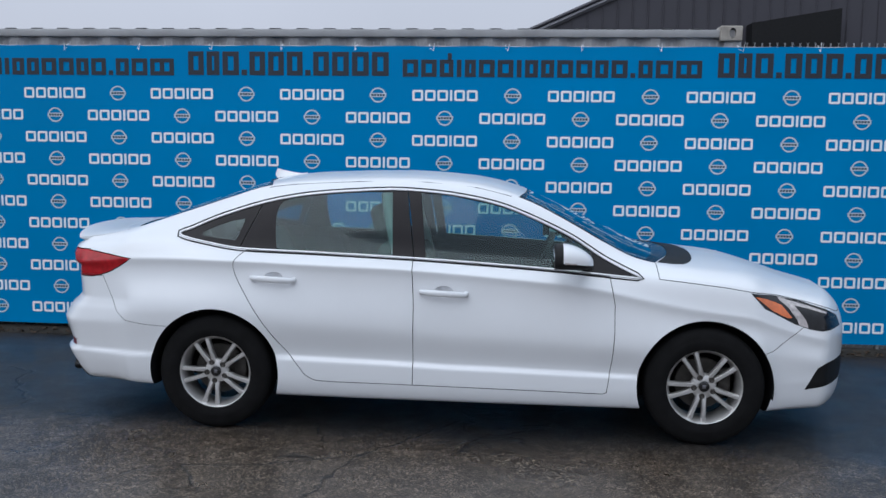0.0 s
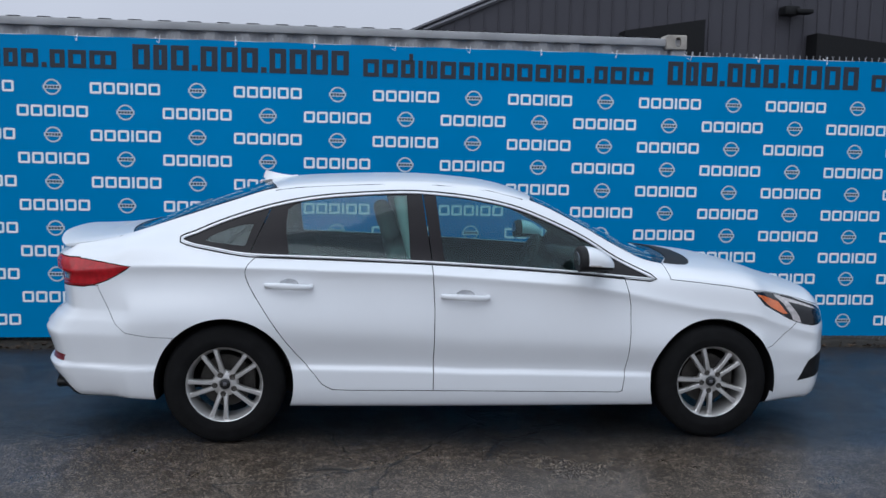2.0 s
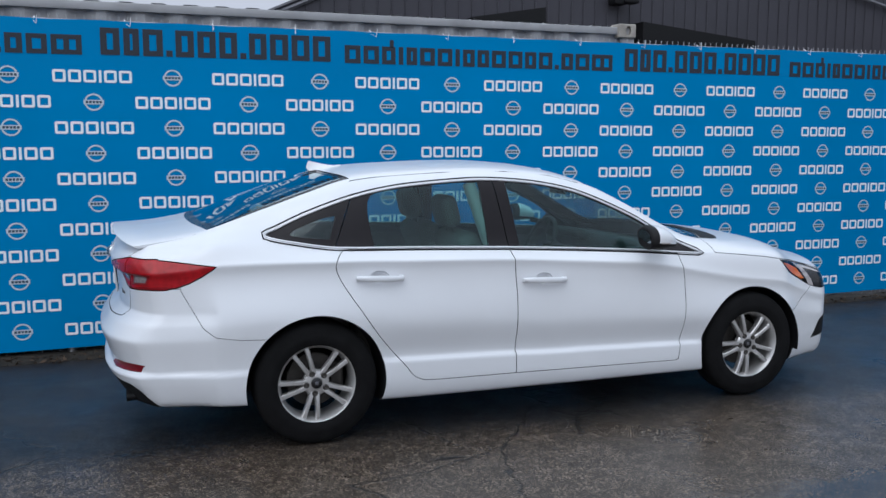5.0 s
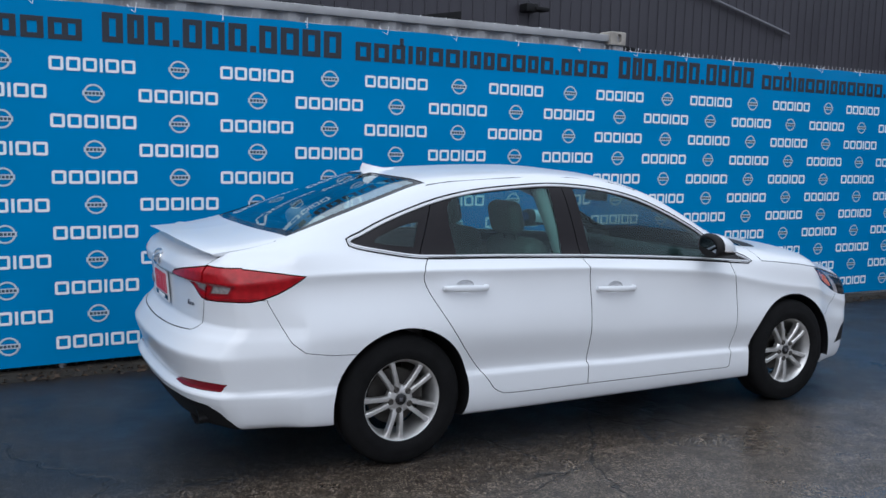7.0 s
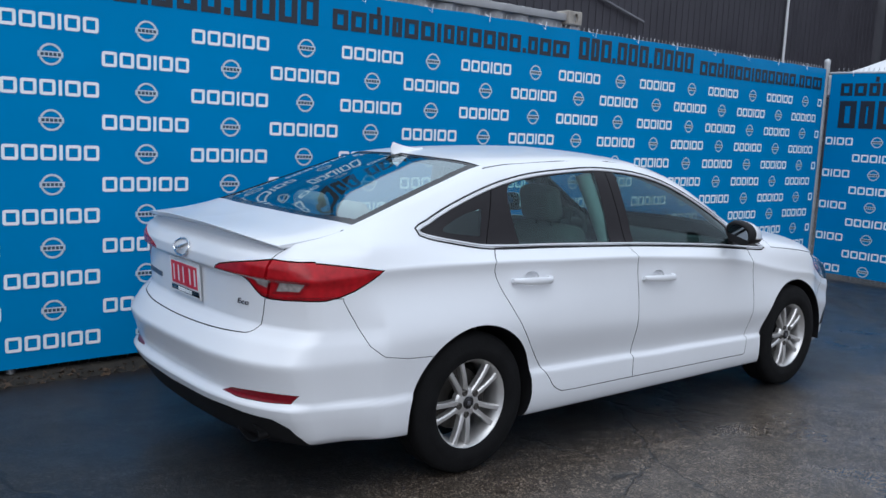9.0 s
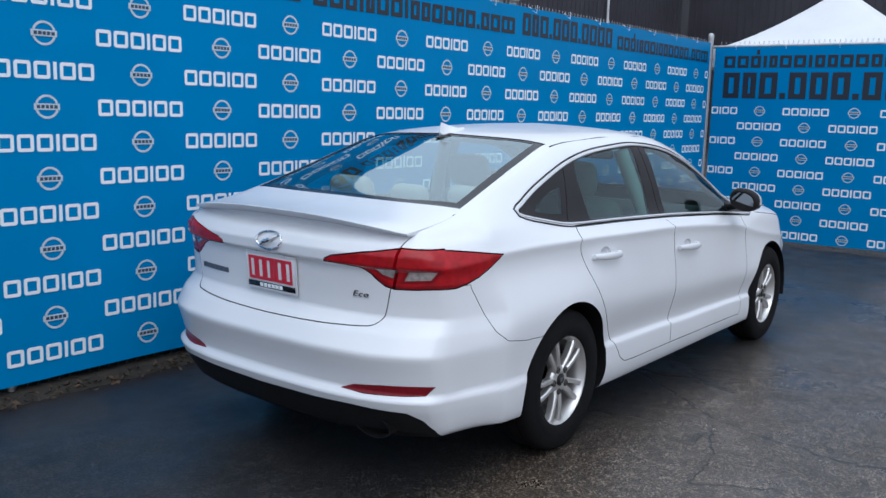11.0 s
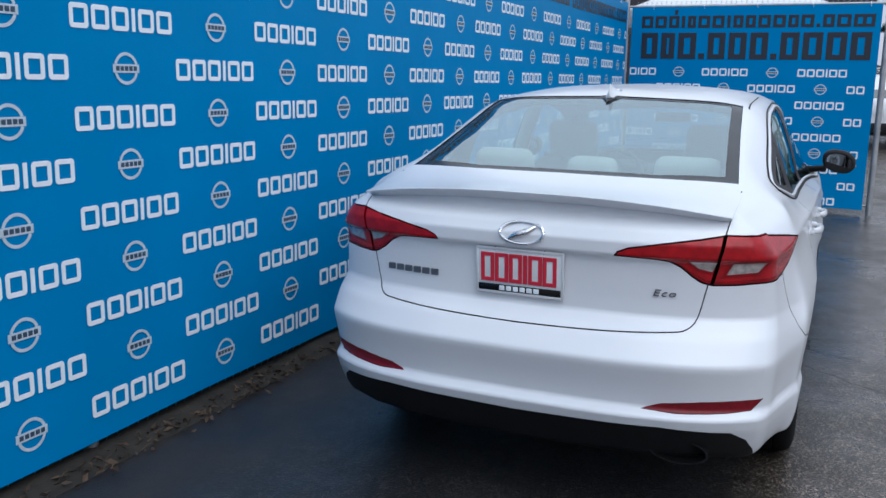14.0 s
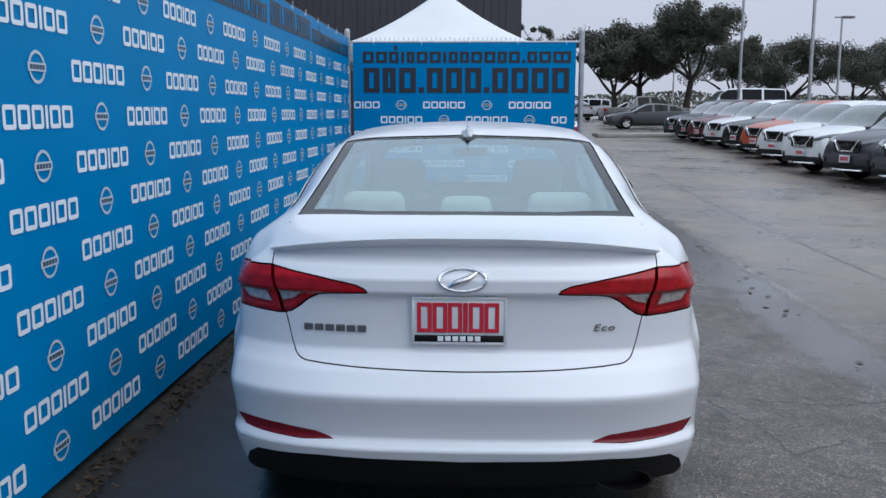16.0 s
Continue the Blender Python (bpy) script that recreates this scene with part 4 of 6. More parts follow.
def tail_badges():
    def at_tail(y, z, lift):
        return Vector((on_tail(y, z) - lift, y, z))
    # emblem: an oval ring with one slanted bar
    bm = bmesh.new()
    ring = [at_tail(.078 * math.cos(a), 1.003 + .037 * math.sin(a), .006) for a in np.linspace(0, math.tau, 48, endpoint=False)]
    sweep(bm, ring, .0055, 8, True)
    sweep(bm, [at_tail(.045, .980, .008), at_tail(.022, .996, .011), at_tail(-.022, 1.010, .011), at_tail(-.045, 1.026, .008)], [.006, .010, .010, .006], 8)
    part("emblem", bm, M_CHROME, lid, "oval chrome emblem")
    # model badge: slim silver bars
    bm = bmesh.new()
    for i in range(6):
        y = .530 - i * .0375
        z = .823
        x = on_tail(y, z) - .003
        rbox(bm, (x, y, z), (.006, .030, .024), .002, 1)
    part("model_badge", bm, M_PRINT_GREY, lid, "slim silver model badge")
    fc = bpy.data.curves.new("eco", "FONT")
    fc.body, fc.size, fc.extrude, fc.shear = "Eco", .034, .002, .25
    fc.space_character = 1.15
    tob = bpy.data.objects.new("eco", fc)
    scene.collection.objects.link(tob)
    me = bpy.data.meshes.new_from_object(tob.evaluated_get(bpy.context.evaluated_depsgraph_get()))
    bpy.data.objects.remove(tob)
    for v in me.vertices:
        y = -.440 - v.co.x * 1.35
        z = .820 + v.co.y
        v.co = Vector((on_tail(y, z) - .003 - v.co.z, y, z))
    obj_mesh("eco_badge", me, M_PRINT_GREY, lid, "silver Eco badge")
    # number plate: silver surround, pale plate, red and white bars
    base = on_tail(0, .86) - .010
    tilt = (on_tail(0, .93) - on_tail(0, .78)) / .15
    plate = empty("number_plate", (base, .012, .858))
    plate["label"] = "dealer plate in a silver frame"
    plate.parent = lid
    sh = Matrix(((1, 0, tilt, 0), (0, 1, 0, 0), (0, 0, 1, 0), (0, 0, 0, 1)))

    def slab(nm, c, s, m, r=.002, label=""):
        b = bmesh.new()
        rbox(b, c, s, r, 2)
        b.transform(sh)
        return part(nm, b, m, plate, label)
    bm = bmesh.new()
    for c, s in (((0, 0, .0785), (.010, .320, .010)), ((0, 0, -.0785), (.010, .320, .010)), ((0, .1555, 0), (.010, .009, .166)), ((0, -.1555, 0), (.010, .009, .166))):
        rbox(bm, c, s, .003, 2)
    bm.transform(sh)
    part("plate_frame", bm, M_TIN, plate, "silver plate frame")
    slab("plate_sheet", (.001, 0, 0), (.006, .306, .150), M_PLATE, .002, "pale dealer plate")
    for y, w in ((.116, .050), (.064, .050), (.013, .048), (-.022, .016), (-.058, .050), (-.110, .050)):
        b = bmesh.new()
        if w < .02:
            rbox(b, (-.003, y, .012), (.004, w, .104), .001, 1)
        else:
            for d in (-1, 1):
                rbox(b, (-.003, y + d * (w / 2 - .007), .012), (.004, .014, .104), .001, 1)
                rbox(b, (-.0032, y, .012 + d * .045), (.004, w - .002, .014), .001, 1)
        b.transform(sh)
        part("red_frame", b, M_REDPRINT, plate)
    slab("lower_strip", (-.003, 0, -.061), (.004, .300, .024), M_GLOSSBLACK, .001, "black strip with pale bars")
    for i in range(6):
        slab("white_bar", (-.0055, .062 - i * .025, -.061), (.003, .019, .017), M_WHITEPRINT, .0005)
    for s in (-1, 1):
        bm = bmesh.new()
        cyl(bm, (-.006, s * .09, .0785), .006, .006, "x", 10)
        part("plate_screw", bm, M_GLOSSBLACK, plate)


M_TIN = mat("bright_tin", (0.70, 0.71, 0.73), 0.4, metal=0.3, vary=0.05)
M_PLATE = mat("plate_sheet", (0.64, 0.68, 0.70), 0.4, vary=0.05, scale=25)
M_REDPRINT = mat("red_print", (0.55, 0.02, 0.045), 0.45, vary=0.05, scale=25)
M_WHITEPRINT = mat("white_print", (0.80, 0.85, 0.89), 0.5, vary=0.04, scale=25)
tail_badges()


def exhaust():
    bm = bmesh.new()
    m = Matrix.Translation((-2.350, -.560, .294)) @ Matrix.Rotation(radians(-90), 4, "Y") @ Matrix.Diagonal((.74, 1.75, 1, 1))
    lathe(bm, [(.050, -.18), (.054, -.02), (.056, .012), (.057, .018), (.052, .018), (.049, .0), (.044, -.10), (.001, -.10)], m, 32)
    part("exhaust_tip", bm, M_SOOT, car, "dark oval exhaust tip")


M_SOOT = mat("sooty_steel", (0.010, 0.010, 0.011), 0.4, metal=0.3, vary=0.3, scale=30)
exhaust()


def cabin():
    def soft(name, boxes, m, label, parent=car):
        bm = bmesh.new()
        for c, s, r, tilt in boxes:
            rbox(bm, c, s, r, 3, Matrix.Rotation(radians(tilt), 4, "Y"))
        return part(name, bm, m, parent, label, 60)
    for s in (-1, 1):
        y = s * .37
        soft("front_seat", [((-.02, y, .47), (.54, .50, .16), .06, -6), ((-.34, y, .79), (.16, .50, .62), .065, -18), ((-.30, y - .22, .76), (.17, .10, .46), .045, -18), ((-.30, y + .22, .76), (.17, .10, .46), .045, -18)], M_SEAT, "grey front seat")
        soft("head_rest", [((-.49, y, 1.205), (.11, .27, .20), .05, -14), ((-.455, y - .06, 1.09), (.015, .015, .12), .005, -14), ((-.455, y + .06, 1.09), (.015, .015, .12), .005, -14)], M_SEAT, "grey front head rest")
    soft("rear_bench", [((-.98, 0, .47), (.52, 1.30, .18), .06, -6), ((-1.33, -.43, .79), (.16, .50, .58), .06, -24), ((-1.33, .43, .79), (.16, .50, .58), .06, -24), ((-1.33, 0, .79), (.15, .38, .56), .05, -24)], M_SEAT, "grey rear bench")
    for y in (-.40, 0, .40):
        soft("rear_head_rest", [((-1.50, y, 1.140), (.10, .27 if y else .22, .15 if y else .11), .045, -20)], M_SEATLIGHT, "pale rear head rest")
    soft("parcel_shelf", [((-1.72, 0, 1.040), (.46, 1.26, .03), .012, 0)], M_CABIN, "dark parcel shelf")
    soft("dashboard", [((.96, 0, .86), (.34, 1.42, .20), .07, 8), ((.80, 0, .72), (.28, 1.40, .26), .06, 0), ((.45, 0, .55), (.8, .22, .28), .05, 0), ((.80, .37, .95), (.20, .34, .07), .035, 12)], M_CABIN, "dark dashboard and console")
    for s in (-1, 1):
        bm = bmesh.new()
        sweep(bm, [(-.300, s * .760, .80), (-.345, s * .735, 1.04), (-.395, s * .675, 1.22), (-.430, s * .610, 1.38)], [.050, .045, .040, .040], 8, False, 1.0)
        part("pillar_trim", bm, M_LINING, car, "pale inner door pillar trim", 60)
    bm = bmesh.new()
    m = Matrix.Translation((.52, .37, .90)) @ Matrix.Rotation(radians(-66), 4, "Y")
    sweep(bm, [m @ Vector((.185 * math.cos(a), .185 * math.sin(a), 0)) for a in np.linspace(0, math.tau, 36, endpoint=False)], .016, 8, True)
    for a in (0, math.pi, -math.pi / 2):
        sweep(bm, [m @ Vector((.04 * math.cos(a), .04 * math.sin(a), -.01)), m @ Vector((.18 * math.cos(a), .18 * math.sin(a), 0))], .015, 6)
    sweep(bm, [m @ Vector((0, 0, -.005)), m @ Vector((0, 0, -.25))], [.07, .035], 14)
    part("steering_wheel", bm, M_CABIN, car, "dark steering wheel", 50)
    soft("rear_view_mirror", [((.47, 0, 1.30), (.03, .22, .06), .014, 10)], M_TRIM, "black rear-view mirror")


M_SEATLIGHT = mat("pale_cloth", (0.42, 0.42, 0.40), 0.9, vary=0.08, scale=25)
cabin()


# ---- ground ----
SLOPE, SLOPE_X = 0.0165, 7.0


def ground_z(x):
    """The lot is level round the car and climbs gently beyond."""
    d = max(0.0, x - SLOPE_X)
    return SLOPE * (math.sqrt(d * d + 1) - 1) if d > 0 else 0.0


def ground_material():
    m = bpy.data.materials.new("wet_asphalt")
    m.use_nodes = True
    t = m.node_tree
    N, L = t.nodes.new, t.links.new
    p = t.nodes["Principled BSDF"]
    co = N("ShaderNodeTexCoord").outputs["Object"]
    sep = N("ShaderNodeSeparateXYZ")
    L(co, sep.inputs[0])

    def noise_of(scale, detail=6.0, rough=0.55):
        n = N("ShaderNodeTexNoise")
        n.inputs["Scale"].default_value, n.inputs["Detail"].default_value, n.inputs["Roughness"].default_value = scale, detail, rough
        L(co, n.inputs["Vector"])
        return n.outputs["Fac"]

    def mth(op, a, b=None, c=None, clamp=False):
        n = N("ShaderNodeMath")
        n.operation, n.use_clamp = op, clamp
        for i, v in enumerate((a, b, c)):
            if v is None:
                continue
            if isinstance(v, (int, float)):
                n.inputs[i].default_value = v
            else:
                L(v, n.inputs[i])
        return n.outputs[0]

    def ramp(v, lo, hi, a=0.0, b=1.0):
        n = N("ShaderNodeMapRange")
        n.interpolation_type = "SMOOTHSTEP"
        n.inputs["From Min"].default_value, n.inputs["From Max"].default_value = lo, hi
        n.inputs["To Min"].default_value, n.inputs["To Max"].default_value = a, b
        L(v, n.inputs["Value"])
        return n.outputs[0]

    def mix(f, a, b):
        n = N("ShaderNodeMix")
        n.data_type = "RGBA"
        for key, v in (("Factor", f), ("A", a), ("B", b)):
            if isinstance(v, tuple):
                n.inputs[key].default_value = (*v, 1)
            elif isinstance(v, (int, float)):
                n.inputs[key].default_value = v
            else:
                L(v, n.inputs[key])
        return n.outputs["Result"]

    big, mid, fine = noise_of(0.45), noise_of(2.6), noise_of(95.0, 3.0)
    grit = N("ShaderNodeTexVoronoi")
    grit.inputs["Scale"].default_value = 155.0
    L(co, grit.inputs["Vector"])
    stone = N("ShaderNodeSeparateXYZ")
    L(grit.outputs["Color"], stone.inputs[0])
    speck = mth("MULTIPLY", ramp(stone.outputs["X"], 0.58, 0.92), ramp(noise_of(14.0), 0.35, 0.6, 0.35, 1.0))
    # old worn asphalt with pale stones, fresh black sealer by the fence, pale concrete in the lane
    worn = mix(speck, (0.031, 0.0222, 0.0156), (0.295, 0.235, 0.178))
    worn = mix(ramp(mid, 0.35, 0.7), worn, mix(speck, (0.021, 0.0152, 0.0107), (0.205, 0.163, 0.123)))
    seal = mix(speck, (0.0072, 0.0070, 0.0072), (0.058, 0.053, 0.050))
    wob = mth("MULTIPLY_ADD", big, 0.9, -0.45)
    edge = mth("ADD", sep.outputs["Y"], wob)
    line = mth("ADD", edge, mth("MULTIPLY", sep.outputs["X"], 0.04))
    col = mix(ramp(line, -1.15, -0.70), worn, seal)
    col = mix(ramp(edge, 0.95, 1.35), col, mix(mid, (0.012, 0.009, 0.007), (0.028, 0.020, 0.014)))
    conc = mix(ramp(mid, 0.3, 0.7), (0.200, 0.168, 0.142), (0.268, 0.224, 0.188))
    conc = mix(ramp(big, 0.4, 0.65), conc, (0.140, 0.128, 0.118))
    drain = mth("ADD", mth("ADD", sep.outputs["Y"], mth("MULTIPLY", sep.outputs["X"], 0.02)), mth("MULTIPLY_ADD", mid, 0.5, 2.17))
    lane = mth("MULTIPLY", ramp(drain, -0.5, 0.0, 1.0, 0.0), ramp(sep.outputs["X"], -1.5, 5.0))
    # slab joints of the lane
    def joint(axis, k, step, off):
        v = mth("ADD", mth("MULTIPLY", sep.outputs["X"], axis[0]), mth("MULTIPLY", sep.outputs["Y"], axis[1]))
        f = mth("ABSOLUTE", mth("SUBTRACT", mth("FRACT", mth("DIVIDE", mth("ADD", v, off), step)), 0.5))
        return ramp(mth("MULTIPLY", f, step), 0.010, 0.035, 1.0, 0.0)
    seam = mth("MAXIMUM", joint((0.02, 1.0), 0, 3.45, 2.105), joint((1.0, -0.05), 0, 6.4, 2.0))
    conc = mix(mth("MULTIPLY", seam, ramp(noise_of(1.7), 0.25, 0.6, 0.35, 0.95)), conc, (0.035, 0.032, 0.030))
    chalk = mth("ABSOLUTE", mth("ADD", mth("MULTIPLY_ADD", mid, 0.12, 2.72), sep.outputs["Y"]))
    chalk = mth("MULTIPLY", mth("MULTIPLY", ramp(chalk, 0.012, 0.045, 1.0, 0.0), ramp(sep.outputs["X"], 0.2, 1.0)), ramp(sep.outputs["X"], 3.6, 4.6, 1.0, 0.0))
    conc = mix(mth("MULTIPLY", chalk, 0.7), conc, (0.34, 0.32, 0.30))
    col = mix(lane, col, conc)
    wet = mth("MULTIPLY", ramp(mth("ABSOLUTE", drain), 0.13, 0.32, 1.0, 0.0), mth("MULTIPLY", ramp(sep.outputs["X"], -1.0, 0.5), ramp(sep.outputs["X"], 7.0, 10.0, 1.0, 0.0)))
    col = mix(mth("MULTIPLY", wet, 0.75), col, (0.045, 0.042, 0.04))
    # cracks
    warpn = N("ShaderNodeTexNoise")
    warpn.inputs["Scale"].default_value, warpn.inputs["Detail"].default_value = 1.3, 5.0
    L(co, warpn.inputs["Vector"])
    wv = N("ShaderNodeVectorMath")
    wv.operation = "MULTIPLY_ADD"
    wv.inputs[1].default_value = (0.9, 0.9, 0.9)
    L(warpn.outputs["Color"], wv.inputs[0])
    L(co, wv.inputs[2])
    cr = N("ShaderNodeTexVoronoi")
    cr.feature = "DISTANCE_TO_EDGE"
    cr.inputs["Scale"].default_value = 0.42
    L(wv.outputs[0], cr.inputs["Vector"])
    crack = mth("MULTIPLY", ramp(cr.outputs["Distance"], 0.003, 0.010, 1.0, 0.0), ramp(noise_of(0.8), 0.50, 0.57))
    # the long cracks beside the car
    jag = N("ShaderNodeTexNoise")
    jag.inputs["Scale"].default_value, jag.inputs["Detail"].default_value = 11.0, 5.0
    L(co, jag.inputs["Vector"])
    bent = N("ShaderNodeVectorMath")
    bent.operation, bent.inputs[1].default_value = "MULTIPLY_ADD", (.11, .11, 0)
    L(jag.outputs["Color"], bent.inputs[0])
    L(co, bent.inputs[2])

    def vec(op, a, b, out=0):
        n = N("ShaderNodeVectorMath")
        n.operation = op
        for i, v in enumerate((a, b)):
            if isinstance(v, tuple):
                n.inputs[i].default_value = v
            elif v is not None:
                L(v, n.inputs[i])
        return n.outputs[out]
    near = None
    for run in (((.10, -.50), (-.05, -.69), (-.26, -.99), (-.47, -1.25), (-.58, -1.54), (-.66, -1.95), (-.52, -2.45)), ((-.84, -.70), (-.72, -1.09)), ((-1.38, -1.50), (-1.18, -1.80), (-1.25, -2.4)), ((-.47, -1.25), (-1.0, -1.46), (-1.38, -1.50))):
        for (ax, ay), (bx, by) in zip(run, run[1:]):
            pa = vec("SUBTRACT", bent.outputs[0], (ax + .055, ay + .055, 0.0))
            ba = (bx - ax, by - ay, 0.0)
            share = mth("DIVIDE", vec("DOT_PRODUCT", pa, ba, 1), ba[0] ** 2 + ba[1] ** 2, None, True)
            sc = N("ShaderNodeVectorMath")
            sc.operation, sc.inputs[0].default_value = "SCALE", ba
            L(share, sc.inputs["Scale"])
            d = vec("LENGTH", vec("SUBTRACT", pa, sc.outputs[0]), None, 1)
            near = d if near is None else mth("MINIMUM", near, d)
    long_crack = mth("MULTIPLY", ramp(near, 0.003, 0.013, 1.0, 0.0), ramp(noise_of(5.0), 0.30, 0.50, 0.25, 1.0))
    crack = mth("MAXIMUM", crack, long_crack)
    col = mix(mth("MULTIPLY", crack, 0.85), col, (0.008, 0.008, 0.008))
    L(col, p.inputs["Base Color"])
    rough = mth("ADD", ramp(mid, 0.3, 0.7, 0.21, 0.41), mth("MULTIPLY", fine, 0.12))
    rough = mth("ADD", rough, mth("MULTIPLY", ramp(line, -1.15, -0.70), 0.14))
    rough = mth("SUBTRACT", rough, mth("MULTIPLY", wet, 0.42))
    rough = mth("MAXIMUM", mth("SUBTRACT", rough, mth("MULTIPLY", ramp(big, 0.52, 0.68), 0.16)), 0.06)
    L(rough, p.inputs["Roughness"])
    # a thin film of rain
    L(ramp(big, 0.40, 0.62, 0.08, 0.32), p.inputs["Coat Weight"])
    p.inputs["Coat Roughness"].default_value = 0.22
    p.inputs["Specular IOR Level"].default_value = 0.5
    h = mth("ADD", mth("MULTIPLY", stone.outputs["X"], 0.5), fine)
    h = mth("SUBTRACT", h, mth("MULTIPLY", crack, 3.0))
    b = N("ShaderNodeBump")
    b.inputs["Distance"].default_value = 0.006
    L(mth("SUBTRACT", 0.46, mth("MULTIPLY", wet, 0.34)), b.inputs["Strength"])
    L(h, b.inputs["Height"])
    L(b.outputs[0], p.inputs["Normal"])
    return m


def build_ground():
    xs = [-400, -120, -40, -15] + [float(v) for v in np.linspace(-8, 8, 17)] + [9, 10, 12, 15, 20, 30, 45, 70, 110, 200, 500]
    ys = [-400, -120, -50, -25, -15] + [float(v) for v in np.linspace(-10, 4, 15)] + [8, 15, 40, 120, 400]
    bm = bmesh.new()
    grid = [[bm.verts.new((x, y, ground_z(x))) for y in ys] for x in xs]
    for a, b in zip(grid, grid[1:]):
        for k in range(len(ys) - 1):
            bm.faces.new((a[k], b[k], b[k + 1], a[k + 1]))
    g = part("ground", bm, ground_material())
    tagged(g, "wet cracked asphalt lot running into pale concrete", "ground", kind="structure")


build_ground()

M_BLUE = mat("blue_vinyl", (0.0, 0.202, 0.470), 0.5, spec=0.15, vary=0.06, scale=1.2, bump=0.22, bump_scale=7.0)
M_BLACKPRINT = mat("black_print", (0.012, 0.018, 0.03), 0.45, vary=0.1, scale=6)
M_GREYPRINT = mat("grey_print", (0.50, 0.59, 0.66), 0.45, vary=0.1, scale=30)
M_DARKPRINT = mat("dark_print", (0.03, 0.06, 0.10), 0.45, vary=0.1, scale=30)
M_GALV = mat("galvanised_steel", (0.42, 0.43, 0.44), 0.42, metal=0.8, vary=0.15, scale=9, rough_vary=0.1)
M_TIE = mat("white_nylon", (0.75, 0.76, 0.78), 0.5, vary=0.05)
M_CONTAINER = mat("container_paint", (0.34, 0.34, 0.35), 0.6, vary=0.18, scale=3.5, rough_vary=0.15)
M_RUST = mat("rusty_paint", (0.36, 0.33, 0.29), 0.7, vary=0.35, scale=7)
M_CLAD = mat("dark_cladding", (0.043, 0.041, 0.052), 0.5, vary=0.15, scale=0.8, rough_vary=0.1)
M_CLADTRIM = mat("grey_trim", (0.16, 0.16, 0.18), 0.5, vary=0.1, scale=2)
M_TENT = mat("tent_canvas", (0.66, 0.67, 0.69), 0.7, vary=0.04, scale=2, bump=0.15, bump_scale=6)
M_LEAFLITTER = mat("leaf_litter", (0.060, 0.036, 0.020), 0.75, vary=0.65, scale=11)
M_SOIL = mat("dark_soil", (0.018, 0.015, 0.011), 0.9, vary=0.5, scale=14, bump=0.5, bump_scale=60)
M_CONCRETE = mat("concrete", (0.30, 0.28, 0.26), 0.75, vary=0.2, scale=3, bump=0.3, bump_scale=40)


# ---- banners and fence ----
def flat_bars(cells, thick=0.0012):
    """A flat print as one connected shape: the union of rectangles (x0, x1, z0, z1), standing proud towards -y."""
    bm = bmesh.new()
    us = sorted({round(v, 5) for c in cells for v in c[:2]})
    vs = sorted({round(v, 5) for c in cells for v in c[2:]})
    grid = {}

    def vert(i, k, y):
        key = (i, k, y)
        if key not in grid:
            grid[key] = bm.verts.new((us[i], y, vs[k]))
        return grid[key]
    full = {(i, k) for i in range(len(us) - 1) for k in range(len(vs) - 1) if any(c[0] - 1e-6 < (us[i] + us[i + 1]) / 2 < c[1] + 1e-6 and c[2] - 1e-6 < (vs[k] + vs[k + 1]) / 2 < c[3] + 1e-6 for c in cells)}
    for i, k in full:
        bm.faces.new((vert(i, k, -thick), vert(i + 1, k, -thick), vert(i + 1, k + 1, -thick), vert(i, k + 1, -thick)))
        for (di, dk), (a, b) in (((0, -1), ((0, 0), (1, 0))), ((1, 0), ((1, 0), (1, 1))), ((0, 1), ((1, 1), (0, 1))), ((-1, 0), ((0, 1), (0, 0)))):
            if (i + di, k + dk) not in full:
                bm.faces.new((vert(i + a[0], k + a[1], -thick), vert(i + a[0], k + a[1], 0), vert(i + b[0], k + b[1], 0), vert(i + b[0], k + b[1], -thick)))
    return bm


def mesh_of(bm, name, material):
    bmesh.ops.recalc_face_normals(bm, faces=bm.faces)
    me = bpy.data.meshes.new(name)
    bm.to_mesh(me)
    bm.free()
    me.materials.append(material)
    return me


def glyph_cells(w, height, stroke, g):
    """One plain box outline as wide as a character; an upright bar for a narrow one, a small square for a stop."""
    h = height / 2
    if g < 0.42:
        return [(-stroke / 2, stroke / 2, -h, -h + stroke)]
    if g < 0.6:
        return [(-stroke / 2, stroke / 2, -h, h)]
    a, b = -w / 2, w / 2
    cells = [(a, a + stroke, -h, h), (b - stroke, b, -h, h), (a, b, h - stroke * .85, h), (a, b, -h, -h + stroke * .85)]
    return cells + [(-stroke / 2, stroke / 2, -h, h)] if g > 1.3 else cells


def frame_strip(bm, path, w, closed=False, thick=0.0012):
    """A flat band along a path, with mitred corners."""
    n = len(path)
    rim = []
    for i in range(n):
        here = Vector(path[i])
        back = (here - Vector(path[i - 1])).normalized() if i or closed else None
        ahead = (Vector(path[(i + 1) % n]) - here).normalized() if i < n - 1 or closed else None
        a, b = back or ahead, ahead or back
        na, nb = Vector((-a.y, a.x)), Vector((-b.y, b.x))
        mid = (na + nb).normalized()
        d = mid * (w / 2 / max(0.4, mid.dot(na)))
        rim.append([bm.verts.new((p.x, y, p.y)) for p in (here + d, here - d) for y in (-thick, 0)])
    for i in range(n if closed else n - 1):
        p, q = rim[i], rim[(i + 1) % n]
        for j, k in ((0, 2), (2, 3), (3, 1), (1, 0)):
            bm.faces.new((p[j], q[j], q[k], p[k]))


